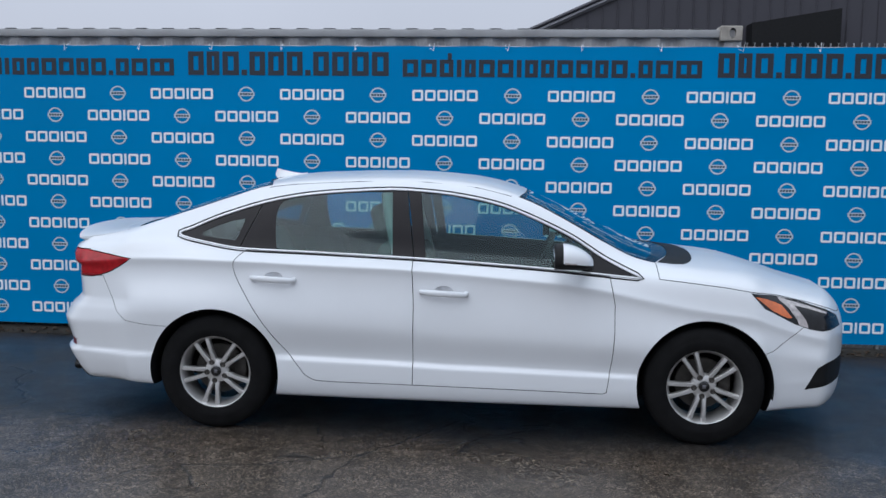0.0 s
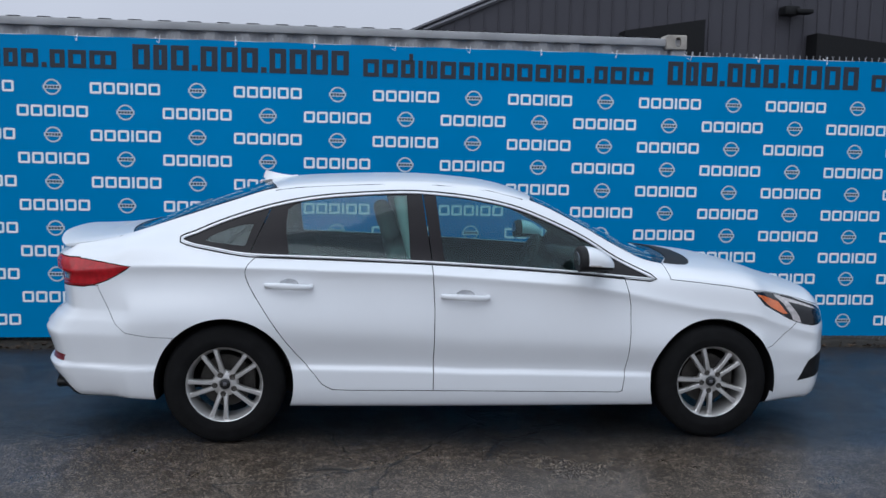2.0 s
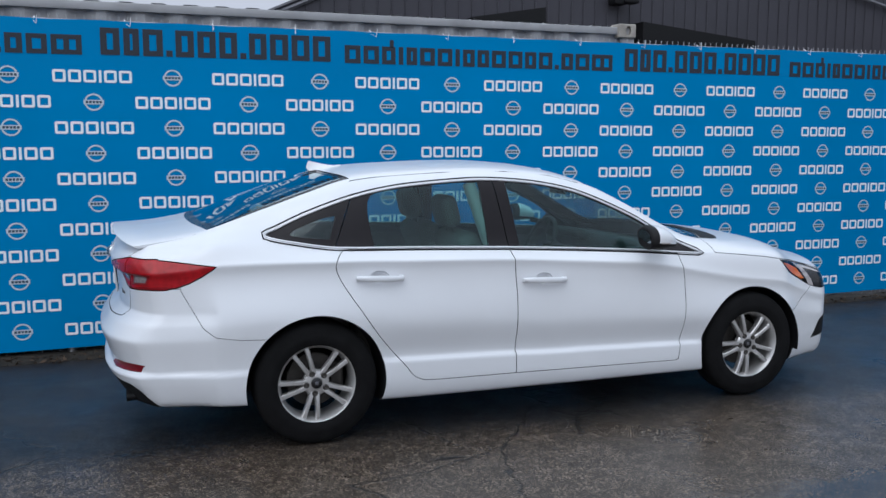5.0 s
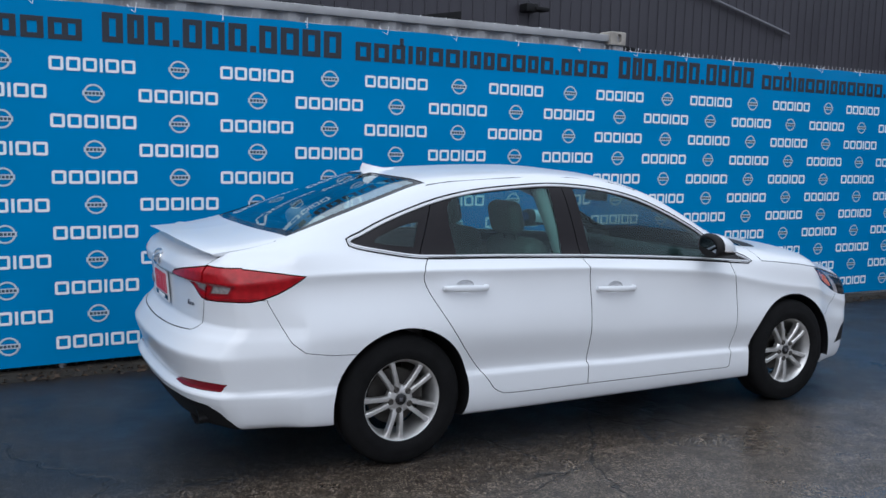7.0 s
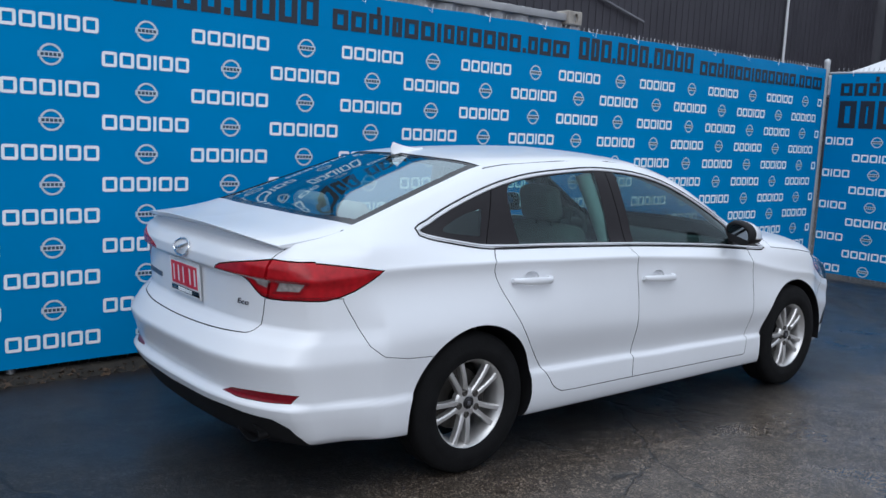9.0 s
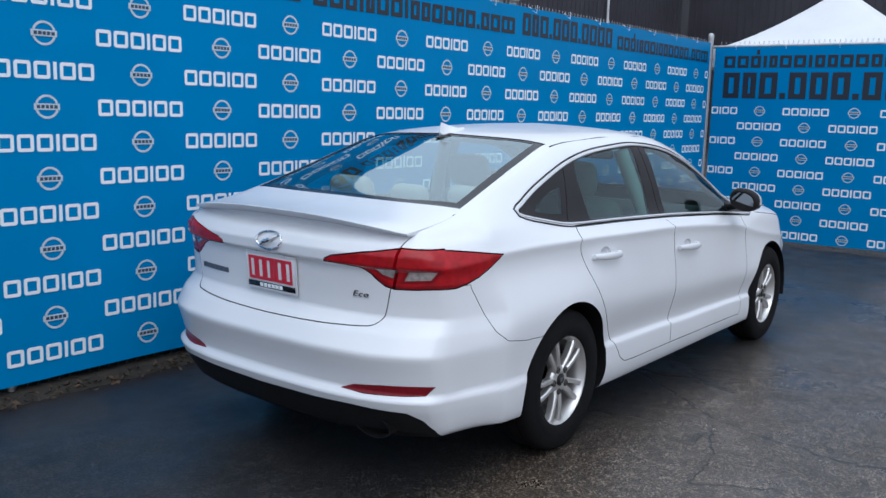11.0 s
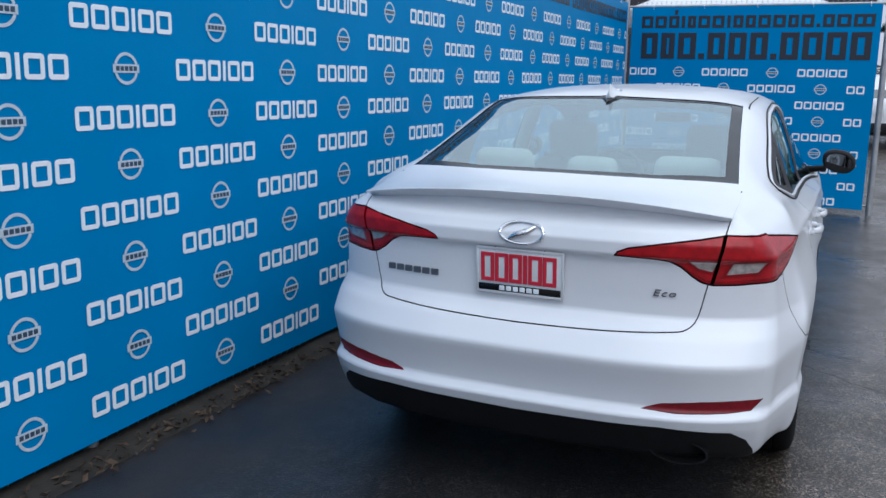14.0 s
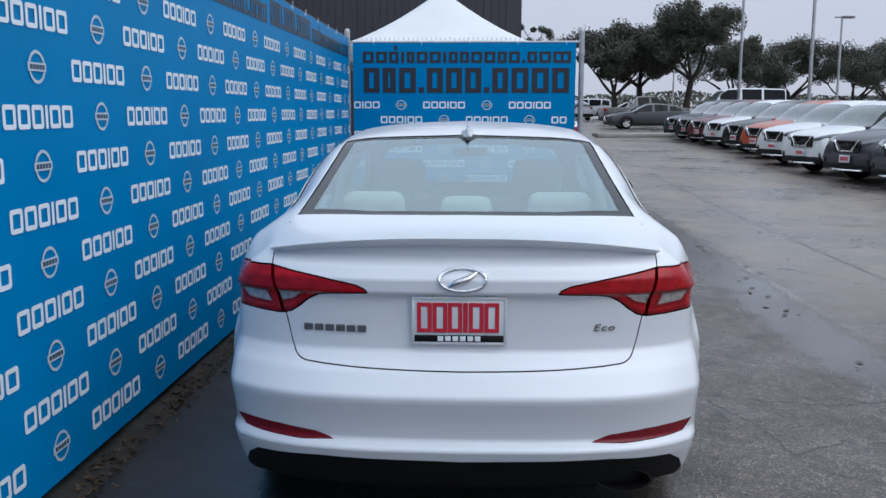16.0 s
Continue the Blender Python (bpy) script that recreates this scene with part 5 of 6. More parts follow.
def word_frames(width, height, stroke, x_from=-9.0, x_to=9.0):
    """A plain row of square frames with one upright bar."""
    bm = bmesh.new()
    x, e = -width / 2, height / 2
    h = e - stroke / 2
    for g in (1.02, 1.0, 1.0, .36, 1.0, 1.02):
        w = width * g / 5.4
        p, q = x + stroke / 2 + width * .014, x + w - stroke / 2 - width * .014
        x += w
        if p < x_from or q > x_to:
            continue
        if g < .5:
            frame_strip(bm, [((p + q) / 2, -e), ((p + q) / 2, e)], stroke)
        else:
            c = height * .055
            frame_strip(bm, [(p, c - h), (p, h - c), (p + c * .35, h - c * .35), (p + c, h), (q - c, h), (q - c * .35, h - c * .35), (q, h - c), (q, c - h), (q - c * .35, c * .35 - h), (q - c, -h), (p + c, -h), (p + c * .35, c * .35 - h)], stroke, True)
    return bm


WORD = mesh_of(word_frames(.560, .090, .0185), "word_mark", M_WHITEPRINT)


def round_mark_meshes():
    bm = bmesh.new()
    n = 40
    rings = []
    for r in (.050, .0625):
        rings.append([bm.verts.new((r * math.cos(k * math.tau / n) * 1.04, -.0010, r * math.sin(k * math.tau / n))) for k in range(n)])
    for k in range(n):
        if abs(rings[0][k].co.z) > .012 and abs(rings[0][(k + 1) % n].co.z) > .012:
            bm.faces.new((rings[0][k], rings[0][(k + 1) % n], rings[1][(k + 1) % n], rings[1][k]))
    ring = mesh_of(bm, "round_mark", M_GREYPRINT)
    bar = mesh_of(flat_bars([(-.070, .070, -.0165, .0165)], .0016), "mark_bar", M_GREYPRINT)
    core = mesh_of(flat_bars([(-.055 + .0235 * i, -.037 + .0235 * i, -.009, .009) for i in range(5)], .0024), "mark_core", M_DARKPRINT)
    return ring, bar, core


RING, RING_BAR, RING_CORE = round_mark_meshes()


def place(name, me, parent, x, z, y=0.0):
    ob = new(name, me)
    ob.parent = parent
    ob.location = (x, y, z)
    return ob


def sheet(name, x0, x1, z0, z1, parent, seed):
    """The banner's cloth, a little uneven, with a hem."""
    bm = bmesh.new()
    nx, nz = int((x1 - x0) / .12), int((z1 - z0) / .12)
    for y_off in (0.0, 0.012):
        rows = []
        for i in range(nx + 1):
            col = []
            for k in range(nz + 1):
                x, z = x0 + (x1 - x0) * i / nx, z0 + (z1 - z0) * k / nz
                near_top = max(0, (z - (z1 - .35)) / .35)
                d = .004 * noise.noise((x * .8 + seed, z * 1.1, 0)) + .003 * near_top * math.sin(x * math.tau / .62 + .6 * noise.noise((x, 0, seed)))
                lift = .003 * near_top * math.cos(x * math.tau / .62) if k == nz else 0
                sag = .015 * noise.noise((x * .7, 3.3, seed)) if k == 0 else 0
                col.append(bm.verts.new((x, .006 + d * .25 + y_off, z + lift + sag)))
            rows.append(col)
        for a, b in zip(rows, rows[1:]):
            for k in range(nz):
                bm.faces.new((a[k], b[k], b[k + 1], a[k + 1]))
    part(name, bm, M_BLUE, parent, "blue vinyl sheet", 60)


def text_row(name, parent, x0, x1, z0, z1, glyphs, stroke):
    """A row of plain dark boxes, one part for each character."""
    unit = (x1 - x0) / sum(glyphs)
    x = x0
    for g in glyphs:
        if x > -5.55:
            place(name, mesh_of(flat_bars(glyph_cells(unit * (g - .17), z1 - z0, stroke, g)), name, M_BLACKPRINT), parent, x + unit * g / 2, (z0 + z1) / 2, .0036)
        x += unit * g


SITE = (1, 1, .9, .45, .75, 1, 1, .45, .85, .85, 1, 1, .85, 1, .4, .9, 1.05, 1.5)
PHONE = (1, .85, 1.05, .40, 1, 1, 1, .40, 1, 1.05, 1.05, 1.05)


def lattice(banner, x0, x1, rows, z_top, dz, phase, step):
    """Rows of white word marks and grey round marks, each row shifted by half a step."""
    for r in range(rows):
        z = z_top - dz * r
        off = phase + (step / 2 if r % 2 else 0)
        for i in range(-12, 14):
            xr = off + step * i
            if x0 + .08 < xr < x1 - .08:
                ring = place("round_mark", RING, banner, xr, z, .0036)
                place("mark_bar", RING_BAR, ring, 0, 0)
                place("mark_core", RING_CORE, ring, 0, 0)
            xw = xr - step / 2
            if x0 + .30 < xw < x1 - .30:
                place("word_mark", WORD, banner, xw, z, .0036)
            elif x0 - .2 < xw < x1 + .2:
                bm = word_frames(.560, .090, .0185, x0 + .01 - xw, x1 - .01 - xw)
                if bm.faces:
                    place("word_mark", mesh_of(bm, "word_mark", M_WHITEPRINT), banner, xw, z, .0036)


def fence_banner():
    b = empty("fence_banner", (0, 1.615, 0))
    tagged(b, "long blue vinyl banner with white and black print on a fence", "banner")
    sheet("banner_sheet", -5.6, 6.33, .080, 2.495, b, 1.0)
    lattice(b, -5.6, 6.33, 11, 2.092, .187, -.833, 1.1236)
    for k in (-1, 0, 1):
        text_row("site_mark", b, -.64 + 4.40 * k, 1.83 + 4.40 * k if k < 1 else 6.26, 2.245, 2.385, SITE, .038)
        for xa, g in ((-.64 + 4.40 * k + .405, 1),):
            place("dot_mark", mesh_of(flat_bars([(-.016, .016, .0, .06)]), "dot_mark", M_BLACKPRINT), b, xa, 2.378, .0036)
        if k < 1:
            text_row("number_mark", b, -2.47 + 4.40 * (k + 0), -.73 + 4.40 * (k + 0), 2.250, 2.445, PHONE, .045)
    text_row("number_mark", b, 1.93, 3.665, 2.250, 2.445, PHONE, .045)


def end_banner():
    b = empty("end_banner", (6.38, 0, 0))
    b.rotation_euler = (0, 0, radians(-90))
    tagged(b, "blue vinyl banner with black and white print across the fence end", "banner")
    # along this banner, x runs from the corner post to the open end
    sheet("banner_sheet", -1.575, 1.30, .050, 2.440, b, 5.0)
    lattice(b, -1.575, 1.30, 9, 1.650, .190, -.95, 1.112)
    text_row("site_mark", b, -1.46, 1.25, 2.185, 2.330, SITE, .041)
    place("dot_mark", mesh_of(flat_bars([(-.02, .02, .0, .06)]), "dot_mark", M_BLACKPRINT), b, -1.02, 2.345, .0036)
    text_row("number_mark", b, -1.46, 1.24, 1.805, 2.125, PHONE, .072)


fence_banner()
end_banner()


def chain_fence():
    f = empty("chain_link_fence", (0, 1.66, 0))
    tagged(f, "galvanised chain-link fence with posts behind the banners", "fence")

    def tube(name, pts, r, label="", seg=12):
        bm = bmesh.new()
        sweep(bm, [Vector(p) - Vector((0, 1.66, 0)) for p in pts], r, seg)
        return part(name, bm, M_GALV, f, label, 60)
    tube("top_rail", [(-5.8, 1.665, 2.485), (6.38, 1.665, 2.485)], .017, "galvanised top rail")
    tube("top_rail", [(6.42, 1.615, 2.450), (6.42, -1.36, 2.450)], .017, "galvanised top rail")
    tube("bottom_rail", [(6.43, 1.60, .10), (6.43, -1.36, .10)], .014)
    for x, y, h, r in ((6.385, 1.645, 2.59, .034), (6.42, -1.375, 2.60, .034), (3.35, 1.675, 2.47, .026), (.3, 1.675, 2.47, .026), (-2.75, 1.675, 2.47, .026), (-5.8, 1.675, 2.47, .026)):
        post = tube("post", [(x, y, -.05), (x, y, h)], r, "galvanised fence post", 16)
        if r > .03:
            bm = bmesh.new()
            lathe(bm, [(r + .004, -.03), (r + .004, 0), (r * .9, .018), (r * .5, .030), (.001, .034)], Matrix.Translation((x, y - 1.66, h)), 16)
            part("post_cap", bm, M_GALV, post)
            for z in (.35, 1.0, 1.65, 2.3):
                bm = bmesh.new()
                lathe(bm, [(r + .001, -.012), (r + .006, -.010), (r + .006, .010), (r + .001, .012)], Matrix.Translation((x, y - 1.66, z)), 16)
                part("tension_band", bm, M_GALV, post)
    # the mesh: crossing wires with twisted tips above the rail
    for a, b, zt, fixed, along in ((-5.8, 6.38, 2.525, .020, "x"), (-1.36, 1.60, 2.500, 4.77, "y")):
        bm = bmesh.new()
        step = .060
        n = int((b - a) / step)
        for i in range(n):
            p = a + step * i
            for s in (-1, 1):
                top, bot = p, p + s * step * .5
                pts = []
                for (q, z) in ((bot, zt - .085), (p + s * step * .25, zt - .030), (top, zt - .012), (top + s * .006, zt + .012)):
                    pts.append((q, .020, z) if along == "x" else (6.435, q - 1.66, z))
                sweep(bm, pts, .0019, 4)
            zig = [(p + (step / 2 if k % 2 else 0), k * .06) for k in range(0, 3)]
            sweep(bm, [((q, .020, z + .01) if along == "x" else (6.435, q - 1.66, z + .01)) for q, z in zig], .0019, 4)
        o = part("chain_mesh", bm, M_GALV, f, "fine galvanised wire mesh", 60)
        o["kind"] = "stuff"
    for i in range(19):
        x = -5.4 + i * .625
        bm = bmesh.new()
        n = 10
        sweep(bm, [(x + .010 * math.sin(i * 2.1) * k / n, -.030 - .020 * math.sin(math.pi * k / n) + .035 * k / n, 2.462 + .050 * k / n) for k in range(n + 1)], .0035, 5)
        sweep(bm, [(x + .006, -.045, 2.475), (x + .012 + .02 * math.sin(i * 1.7), -.060, 2.455), (x + .018 + .025 * math.sin(i * 1.7), -.062, 2.520 + .01 * math.cos(i))], .0028, 5)
        part("cable_tie", bm, M_TIE, f, "white nylon cable tie", 60)
    for i in range(5):
        y = 1.3 - i * .62
        bm = bmesh.new()
        sweep(bm, [(6.365, y - 1.66, 2.41), (6.360, y - 1.655, 2.44), (6.40, y - 1.65, 2.475)], .0035, 5)
        part("cable_tie", bm, M_TIE, f, "white nylon cable tie", 60)


chain_fence()


def litter():
    """Dead leaves and grit along the fence foot."""
    rng = random.Random(7)
    bm = bmesh.new()
    for i in range(1300):
        x = rng.uniform(-5.5, 6.3)
        heap = .5 + .5 * noise.noise((x * 1.3, 8, 3))
        y = 1.60 - abs(rng.gauss(0, .03 + .05 * heap))
        s = rng.uniform(.005, .017)
        a = rng.uniform(0, math.tau)
        z = .004 + rng.uniform(0, 1) ** 2 * .075 * heap * max(0, 1 - (1.60 - y) / .10)
        q = [Vector((math.cos(a + k * math.tau / 4) * s * (1.7 if k % 2 else .6), math.sin(a + k * math.tau / 4) * s * (1.7 if k % 2 else .6), rng.uniform(-.006, .016))) + Vector((x, y, z + .006)) for k in range(4)]
        vs = [bm.verts.new(p) for p in q] + [bm.verts.new(sum(q, Vector()) / 4 - Vector((0, 0, .006)))]
        for k in range(4):
            bm.faces.new((vs[k], vs[(k + 1) % 4], vs[4]))
    for i in range(220):
        x, y, a, n = rng.uniform(-5.5, 6.3), 1.59 - abs(rng.gauss(0, .05)), rng.uniform(-.8, .8), rng.uniform(.02, .07)
        d = Vector((math.cos(a), math.sin(a), rng.uniform(-.1, .7))).normalized() * n
        p = Vector((x, y, .006))
        sweep(bm, [p, p + d * .5 + Vector((0, 0, .004)), p + d], .0016, 4)
    for i in range(34):
        x = rng.uniform(.0, 7.5)
        y = -2.42 - .045 * x + rng.gauss(0, .12)
        s, a = rng.uniform(.008, .03), rng.uniform(0, math.tau)
        q = [Vector((math.cos(a + k * math.tau / 4) * s * (1.5 if k % 2 else .8), math.sin(a + k * math.tau / 4) * s * (1.5 if k % 2 else .8), rng.uniform(0.002, .010))) + Vector((x, y, 0)) for k in range(4)]
        vs = [bm.verts.new(p) for p in q] + [bm.verts.new(sum(q, Vector()) / 4 + Vector((0, 0, .004)))]
        for k in range(4):
            bm.faces.new((vs[k], vs[(k + 1) % 4], vs[4]))
    o = part("leaf_litter", bm, M_LEAFLITTER, None, "", 20)
    tagged(o, "brown dead leaves and grit strewn on wet asphalt", "leaves", kind="stuff")
    bm = bmesh.new()
    n = 70
    rows = []
    for i in range(n + 1):
        x = -5.7 + 12.1 * i / n
        w = .05 + .05 * noise.noise((x * 1.7, 1, 1))
        h = .050 + .035 * noise.noise((x * 2.3, 5, 2))
        rows.append([bm.verts.new(p) for p in ((x, 1.57 - w, .001), (x, 1.61 - w * .5, .006 + h * .4), (x, 1.66, .012 + h * .7), (x, 1.74, .001))])
    for a, b in zip(rows, rows[1:]):
        for k in range(3):
            bm.faces.new((a[k], b[k], b[k + 1], a[k + 1]))
    o = part("grit_ridge", bm, M_SOIL, None, "", 60)
    tagged(o, "low ridge of dark soil along the fence foot", "soil", kind="stuff")


litter()


# ---- behind the fence ----
def container():
    c = empty("shipping_container", (0, 1.86, 0))
    tagged(c, "weathered grey shipping container behind the fence", "container")
    x0, x1, top, y1 = -9.9, 2.17, 2.66, 2.44
    bm = bmesh.new()
    # corrugated side: trapezoid waves
    n = int((x1 - .12 - x0) / .28)
    prof = []
    for i in range(n):
        x = x0 + .28 * i
        prof += [(x, .035), (x + .07, .035), (x + .14, 0.0), (x + .21, 0.0)]
    prof.append((x1 - .12, .035))
    lo = [bm.verts.new((x, y + .01, .16)) for x, y in prof]
    hi = [bm.verts.new((x, y + .01, top - .06)) for x, y in prof]
    for k in range(len(prof) - 1):
        bm.faces.new((lo[k], lo[k + 1], hi[k + 1], hi[k]))
    part("side_panel", bm, M_CONTAINER, c, "corrugated grey side", 20)
    bm = bmesh.new()
    prof = []
    for i in range(int((x1 - x0 - .2) / .24)):
        x = x0 + .1 + .24 * i
        prof += [(x, .0), (x + .05, .025), (x + .14, .025), (x + .19, 0.0)]
    a = [bm.verts.new((x, .06, top - .005 + z)) for x, z in prof]
    b = [bm.verts.new((x, y1, top - .005 + z)) for x, z in prof]
    for k in range(len(prof) - 1):
        bm.faces.new((a[k], a[k + 1], b[k + 1], b[k]))
    part("roof_panel", bm, M_TENT, c, "pale ribbed roof panel", 20)
    for nm, cc, s in (("top_rail", ((x0 + x1) / 2, .02, top - .03), (x1 - x0, .07, .065)), ("bottom_rail", ((x0 + x1) / 2, .02, .10), (x1 - x0, .07, .15)), ("corner_post", (x1 - .06, .05, 1.35), (.13, .13, 2.45)), ("far_side", ((x0 + x1) / 2, y1, 1.35), (x1 - x0, .05, 2.5)), ("end_wall", (x1 - .03, y1 / 2, 1.35), (.05, y1, 2.5)), ("corner_post", (x0 + .06, .05, 1.35), (.13, .13, 2.45))):
        bm = bmesh.new()
        rbox(bm, cc, s, .008, 2)
        part(nm, bm, M_CONTAINER, c)
    for xx in (x1 - .085, x0 + .085):
        box = bmesh.new()
        rbox(box, (xx, .04, top - .030), (.18, .17, .125), .01, 2)
        me = bpy.data.meshes.new("casting")
        bmesh.ops.recalc_face_normals(box, faces=box.faces)
        box.to_mesh(me)
        box.free()
        hole = bmesh.new()
        for v in cyl(hole, (0, 0, 0), .028, .2, "y", 20):
            v.co = Vector((v.co.x, v.co.y, v.co.z * 1.5)) + Vector((xx + .01, -.02, top - .028))
        hm = bpy.data.meshes.new("hole")
        hole.to_mesh(hm)
        hole.free()
        cast = cut(me, hm, "DIFFERENCE")
        obj_mesh("corner_casting", cast, M_RUST, c, "rust-stained corner casting")


container()


def metal_building():
    b = empty("metal_building", (0, 14, 0))
    tagged(b, "dark ribbed metal building with a gabled roof", "building")
    gable = [(-6.5, -.2), (40, -.2), (40, 9.6), (18, 9.6), (13.0, 9.6), (-6.5, 1.02)]
    me = prism(gable, "y", 0.0, .25)
    obj_mesh("front_wall", me, M_CLAD, b, "dark ribbed metal wall")
    bm = bmesh.new()
    rbox(bm, (34.1, -8.0, 4.7), (.25, 15.6, 9.8), .01, 1)
    part("side_wall", bm, M_CLAD, b, "dark ribbed metal wall")
    bm = bmesh.new()
    rbox(bm, (44.2, -15.8, 4.7), (20, .2, 9.8), .01, 1)
    part("return_wall", bm, M_CLAD, b)
    # ribs
    rb = bmesh.new()
    rbox(rb, (0, -.012, .5), (.034, .028, 1.0), .008, 1)
    rib = mesh_of(rb, "rib", M_CLAD)
    for i in range(112):
        x = -2.0 + .32 * i
        h = min(9.6, 1.02 + (x + 6.5) * 8.58 / 19.5) - .05
        o = new("rib", rib)
        o.parent, o.location, o.scale = b, (x, 0, 0), (1, 1, h)
    for i in range(48):
        o = new("rib", rib)
        o.parent, o.location, o.scale = b, (33.97, -.2 - .32 * i, 0), (1, 1, 9.6)
        o.rotation_euler = (0, 0, radians(-90))
    # verge trim and roof edge
    for off, r, m in ((0.02, .05, M_CLADTRIM), (.12, .045, M_CLAD)):
        bm = bmesh.new()
        sweep(bm, [(-6.5, -.06, 1.02 + off), (13.0, -.06, 9.6 + off)], r, 4)
        part("verge_trim", bm, m, b, "roof edge trim", 20)
    bm = bmesh.new()
    for z, d in ((5.02, 0),):
        rbox(bm, (9.05, -.22, 4.95), (.34, .34, .20), .03, 2)
        rbox(bm, (9.32, -.30, 4.93), (.40, .30, .10), .03, 2)
    part("wall_lamp", bm, M_TRIM, b, "black flood lamp on the wall")
    # two dark awnings, each carried down as a black block for the shade beneath
    for x0, x1, za, zb, zc in ((5.2, 7.0, 4.36, 4.66, 3.4), (9.6, 12.9, 4.45, 4.12, 3.4)):
        me = prism([(x0, za), (x1, zb), (x1, zc), (x0, zc)], "y", -.5, -.02)
        obj_mesh("awning", me, M_TRIM, b, "dark sloping awning with the shade below it built in")
    bm = bmesh.new()
    sweep(bm, [(26.45, -.15, 0), (26.45, -.15, 9.6)], .05, 8)
    part("downpipe", bm, M_TENT, b, "pale downpipe")
    bm = bmesh.new()
    sweep(bm, [(13.2, -.12, 6.22), (16.3, -.12, 5.52), (18.3, -.12, 5.06)], .045, 8)
    part("conduit", bm, M_CLADTRIM, b, "sloping grey conduit")


metal_building()


def canopy_tent():
    t = empty("canopy_tent", (7.93, .48, ground_z(7.93)))
    tagged(t, "white peaked canopy tent behind the end banner", "tent")
    w, e, top = 1.42, 2.42, 3.27
    bm = bmesh.new()
    for off in (0, -.02):
        rows = []
        n = 24
        for r in range(9):
            q = r / 8
            ring = []
            for k in range(n):
                a = (k + .5) / n * math.tau
                c, s = math.cos(a), math.sin(a)
                m = max(abs(c), abs(s))
                sc = (1 - q) * (w / m) + q * .04
                z = e + (top - e) * (q ** 1.12) - .05 * math.sin(math.pi * q) + off
                ring.append(bm.verts.new((c * sc, s * sc, z)))
            rows.append(ring)
        for a, b in zip(rows, rows[1:]):
            for k in range(n):
                bm.faces.new((a[k], a[(k + 1) % n], b[(k + 1) % n], b[k]))
        bm.faces.new(rows[-1])
    part("canopy", bm, M_TENT, t, "white canvas canopy", 40)
    for sx, sy, lx, ly in ((1, 0, .02, 2 * w), (-1, 0, .02, 2 * w), (0, 1, 2 * w, .02), (0, -1, 2 * w, .02)):
        bm = bmesh.new()
        rbox(bm, (sx * w, sy * w, e - .11), (lx, ly, .24), .004, 1)
        part("valance", bm, M_TENT, t)
    for sx in (-1, 1):
        for sy in (-1, 1):
            bm = bmesh.new()
            rbox(bm, (sx * (w - .03), sy * (w - .03), e / 2 - .05), (.045, .045, e), .006, 1)
            part("leg", bm, M_GALV, t)


canopy_tent()


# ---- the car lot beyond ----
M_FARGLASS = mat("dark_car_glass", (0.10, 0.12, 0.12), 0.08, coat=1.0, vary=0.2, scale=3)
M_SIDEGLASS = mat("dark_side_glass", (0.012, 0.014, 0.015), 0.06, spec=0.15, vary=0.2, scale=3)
M_LAMPGLASS = mat("far_lamp", (0.16, 0.17, 0.18), 0.15, metal=0.3, coat=1.0, vary=0.3, scale=12)
PAINTS = {}


def paint(rgb):
    if rgb not in PAINTS:
        PAINTS[rgb] = mat("lot_car_paint", rgb, 0.35, coat=0.5, vary=0.04, scale=2)
    return PAINTS[rgb]


